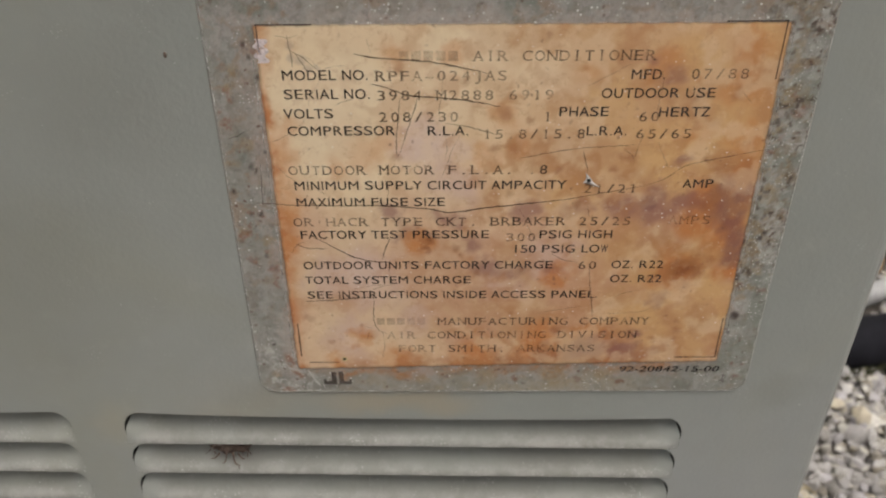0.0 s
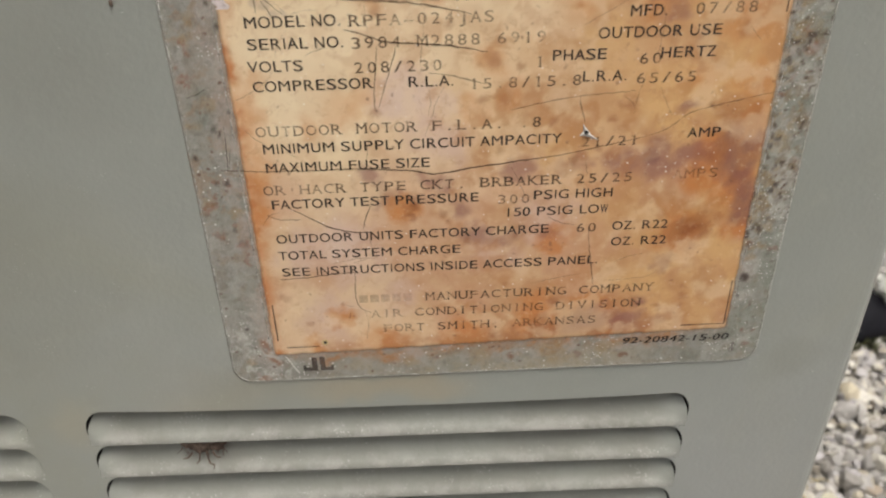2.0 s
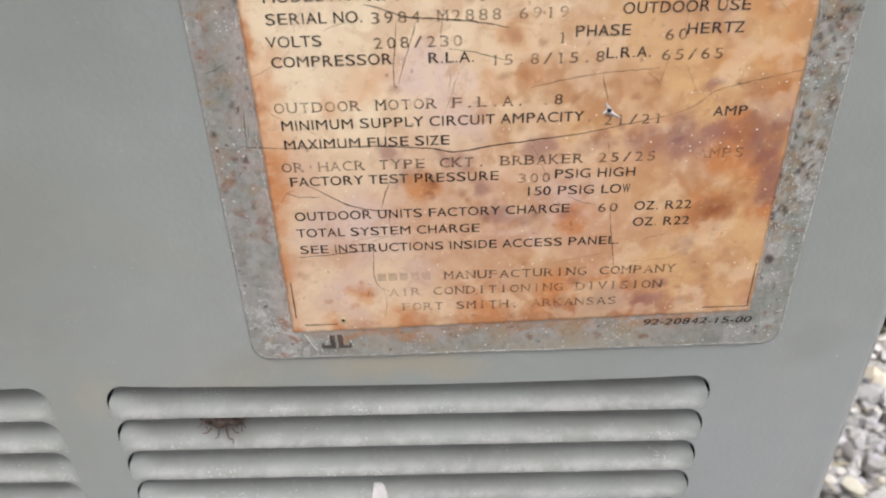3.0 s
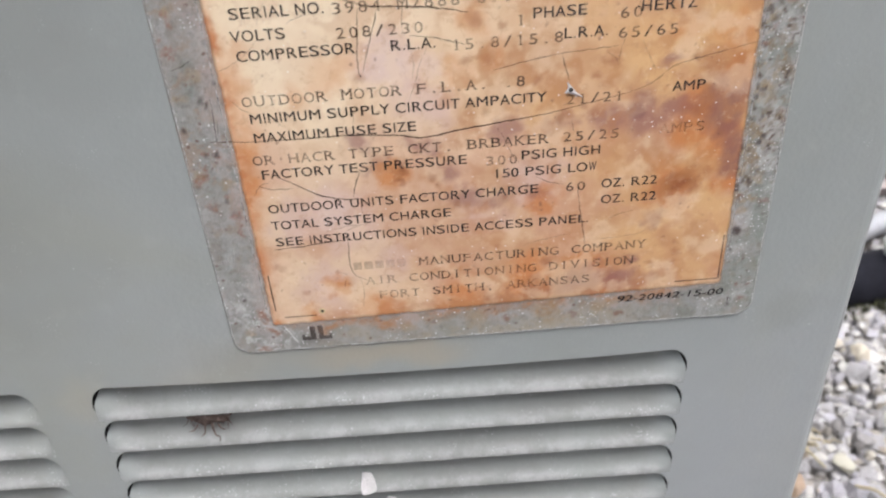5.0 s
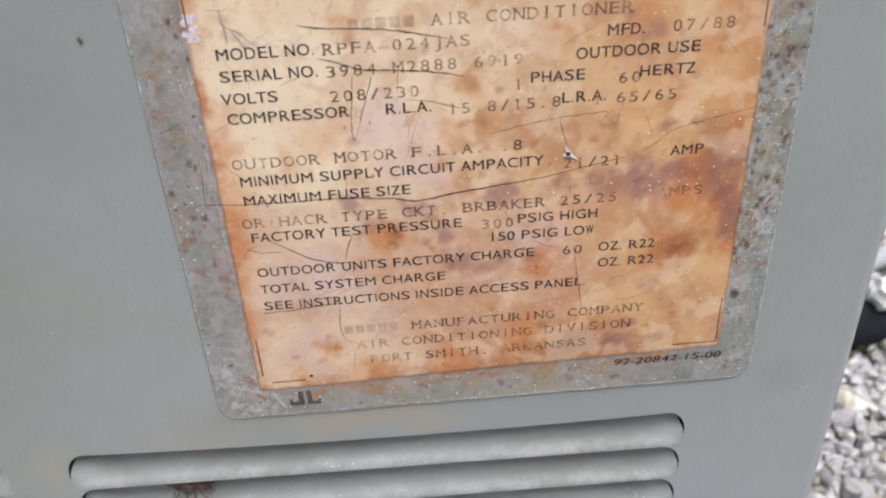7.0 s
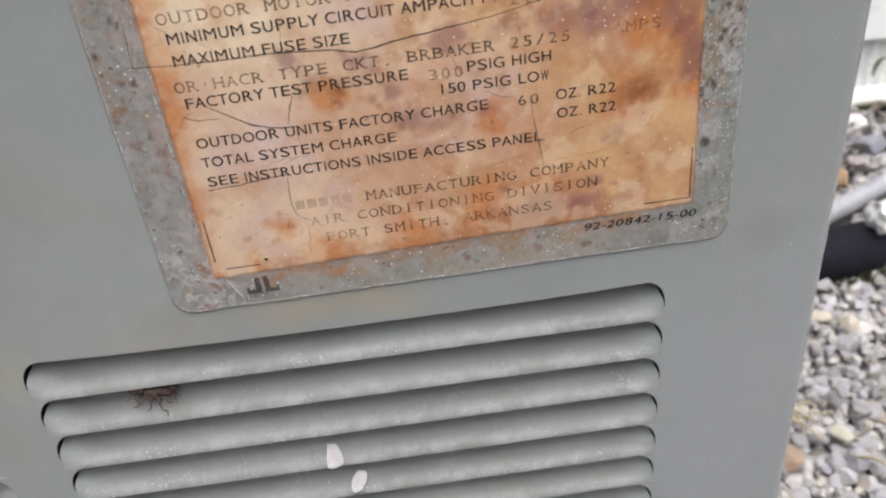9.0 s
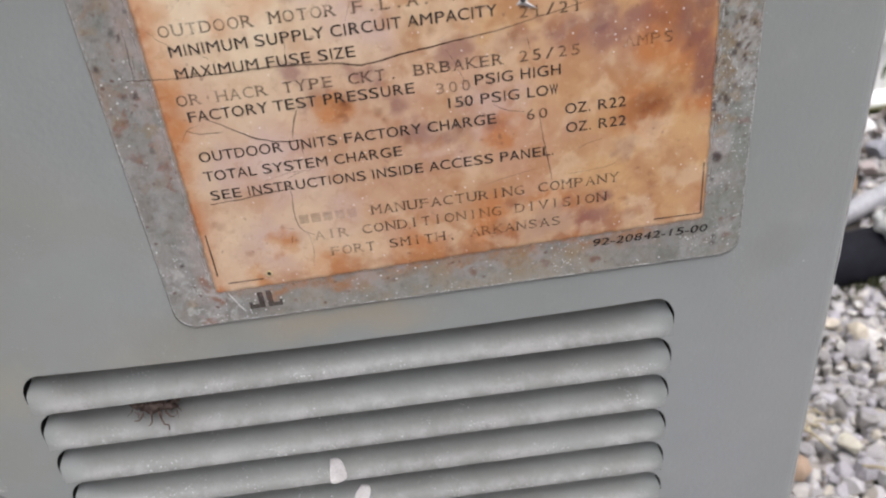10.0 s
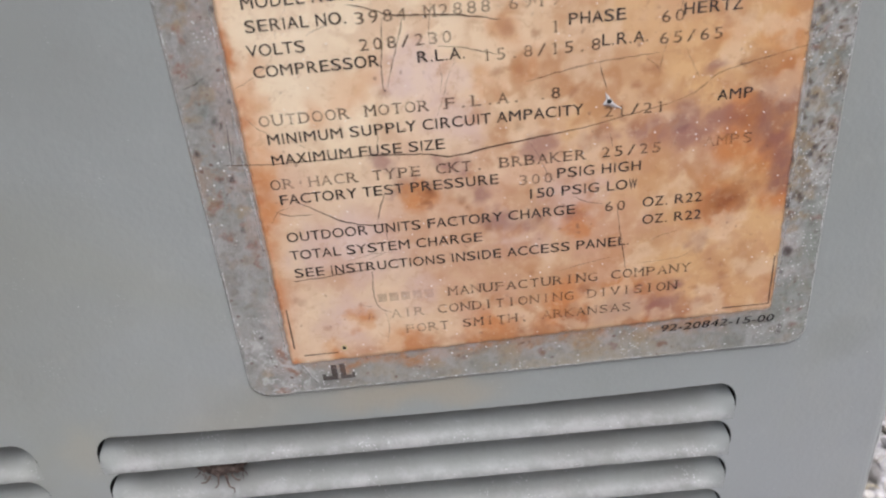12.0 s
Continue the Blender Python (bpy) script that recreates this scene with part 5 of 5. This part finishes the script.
# the torn puncture in the label
bm = bmesh.new()
ring = [(-1.3, -0.7), (-0.5, 0.4), (-0.7, 2.0), (0.5, 0.5), (1.2, -0.5), (2.9, -1.9), (0.9, -1.2), (-0.2, -0.8)]
out = [bm.verts.new((u * MM, -0.80 * MM, v * MM)) for u, v in ring]
mid = [bm.verts.new((u * 0.45 * MM, -1.05 * MM, v * 0.45 * MM)) for u, v in ring]
for k in range(len(ring)):
    j = (k + 1) % len(ring)
    bm.faces.new((out[k], out[j], mid[j], mid[k]))
bm.faces.new(mid)
part("torn_edge", bm, FLAKE, plate, "white torn edge round a small puncture")
for u, v, r in ((0.05, 0.1, 0.5), (-60.1, -53.0, 0.45), (-43.6, 6.6, 0.16)):
    bm = bmesh.new()
    bmesh.ops.create_circle(bm, cap_ends=True, segments=12, radius=r * MM, matrix=pose(u * MM, -1.12 * MM if r == 0.5 else -0.78 * MM, v * MM, 90))
    part("puncture", bm, DARK, plate, "small dark puncture")

# pale bronze rim of the lower puncture
bm = bmesh.new()
hoops = [[bm.verts.new(((-60.2 + r * math.cos(a)) * MM, y * MM, (-53.05 + r * math.sin(a)) * MM)) for a in (2 * math.pi * k / 16 for k in range(16))] for r, y in ((0.40, -0.72), (0.52, -0.86), (0.68, -0.84), (0.80, -0.66))]
for a, b in zip(hoops, hoops[1:]):
    for k in range(16):
        bm.faces.new((a[k], a[(k + 1) % 16], b[(k + 1) % 16], b[k]))
bmesh.ops.recalc_face_normals(bm, faces=bm.faces)
part("puncture_rim", bm, RIM, plate, "pale bronze rim of a small puncture", smooth=True)

# dry leaf litter between the conduit and the wall
litter = random.Random(9)
bm = bmesh.new()
for _ in range(420):
    x, y = litter.uniform(0.30, 0.75), litter.uniform(0.46, 0.63)
    if y < 0.435 + (x - 0.25) * 0.46 and x < 0.6:
        continue
    m = pose(x, y, litter.uniform(0.011, 0.020), litter.uniform(-35, 35), litter.uniform(-35, 35), litter.uniform(0, 360)) @ Matrix.Scale(litter.uniform(0.005, 0.012), 4)
    curl = litter.uniform(0.1, 0.5)
    rows = []
    for k in range(6):
        t = k / 5
        w = 0.32 * math.sin(math.pi * (0.06 + 0.88 * t)) * litter.uniform(0.45, 1.3)
        rows.append([bm.verts.new(m @ Vector((t - 0.5, side * w, curl * side * side * w + 0.25 * curl * math.sin(3 * t)))) for side in (-1, 0, 1)])
    for a, b in zip(rows, rows[1:]):
        bm.faces.new((a[0], a[1], b[1], b[0])), bm.faces.new((a[1], a[2], b[2], b[1]))
tagged(part("leaf_litter", bm, LITTER, None), "brown dry leaf scraps scattered over the gravel", "leaf litter", kind="stuff")

# a dead twig on the dark soil
bm = bmesh.new()
tube(bm, smooth_path([(0.402, 0.535, 0.020), (0.4125, 0.542, 0.0225), (0.428, 0.554, 0.022), (0.4455, 0.5645, 0.021)], 8), lambda t: 0.0022 - 0.0012 * t, 8)
tagged(part("twig", bm, LITTER, None, smooth=True), "dead brown twig lying on dark soil", "twig")

# low dark moss along the black pipe
tuft = random.Random(33)
bm = bmesh.new()
for _ in range(900):
    x = tuft.uniform(0.285, 0.46)
    y = 0.345 + (x - 0.28) * 0.19 - 0.0215 - abs(tuft.gauss(0, 0.007)) + 0.006
    z, a = 0.010 + tuft.uniform(-0.002, 0.003), tuft.uniform(0, 6.28)
    h, w = tuft.uniform(0.003, 0.007), tuft.uniform(0.0005, 0.0011)
    lean = Vector((tuft.gauss(0, 0.5), tuft.gauss(0, 0.5), 1)).normalized() * h
    side = Vector((math.cos(a), math.sin(a), 0)) * w
    p = Vector((x, y, z))
    v = [bm.verts.new(q) for q in (p - side, p + side, p + lean * 0.6 + side * 0.8, p + lean, p + lean * 0.6 - side * 0.8)]
    bm.faces.new(v)
tagged(part("moss", bm, MOSS, None), "dull green moss tufts along the black pipe", "moss", kind="stuff")

# the crumpled corner of the label
bm = bmesh.new()
grid = [[bm.verts.new(((-72.9 + 2.4 * i / 8 + 0.5 * math.sin(j * 1.3)) * MM, (-0.66 - 0.42 * abs(noise.noise(Vector((i * 0.55, j * 0.5, 3)))) * math.sin(math.pi * i / 8) * math.sin(math.pi * j / 12)) * MM, (28.2 + 5.2 * j / 12) * MM)) for j in range(13)] for i in range(9)]
for i in range(8):
    for j in range(12):
        bm.faces.new((grid[i][j], grid[i + 1][j], grid[i + 1][j + 1], grid[i][j + 1]))
part("crumpled_film", bm, CRUMPLE, plate, "whitish crumpled film at the label's corner")

# a pale scratch across the plate's corner
bm = bmesh.new()
tube(bm, [Vector((u * MM, -0.62 * MM, v * MM)) for u, v in ((-70.3, -57.0), (-69.4, -58.8), (-68.6, -60.6), (-67.6, -62.2))], 0.00012, 6)
part("scratch", bm, FLAKE, plate, "thin white scratch")
# a dark speck on the paint
bm = bmesh.new()
bmesh.ops.create_icosphere(bm, subdivisions=2, radius=1, matrix=Matrix.Translation((-0.0928, -0.0002, HOLE + 0.0284)) @ Matrix.Diagonal((0.0004, 0.0003, 0.0007, 1)))
tagged(part("mud_speck", bm, BUG, None, smooth=True), "tiny dark speck of mud on the grey paint", "speck")
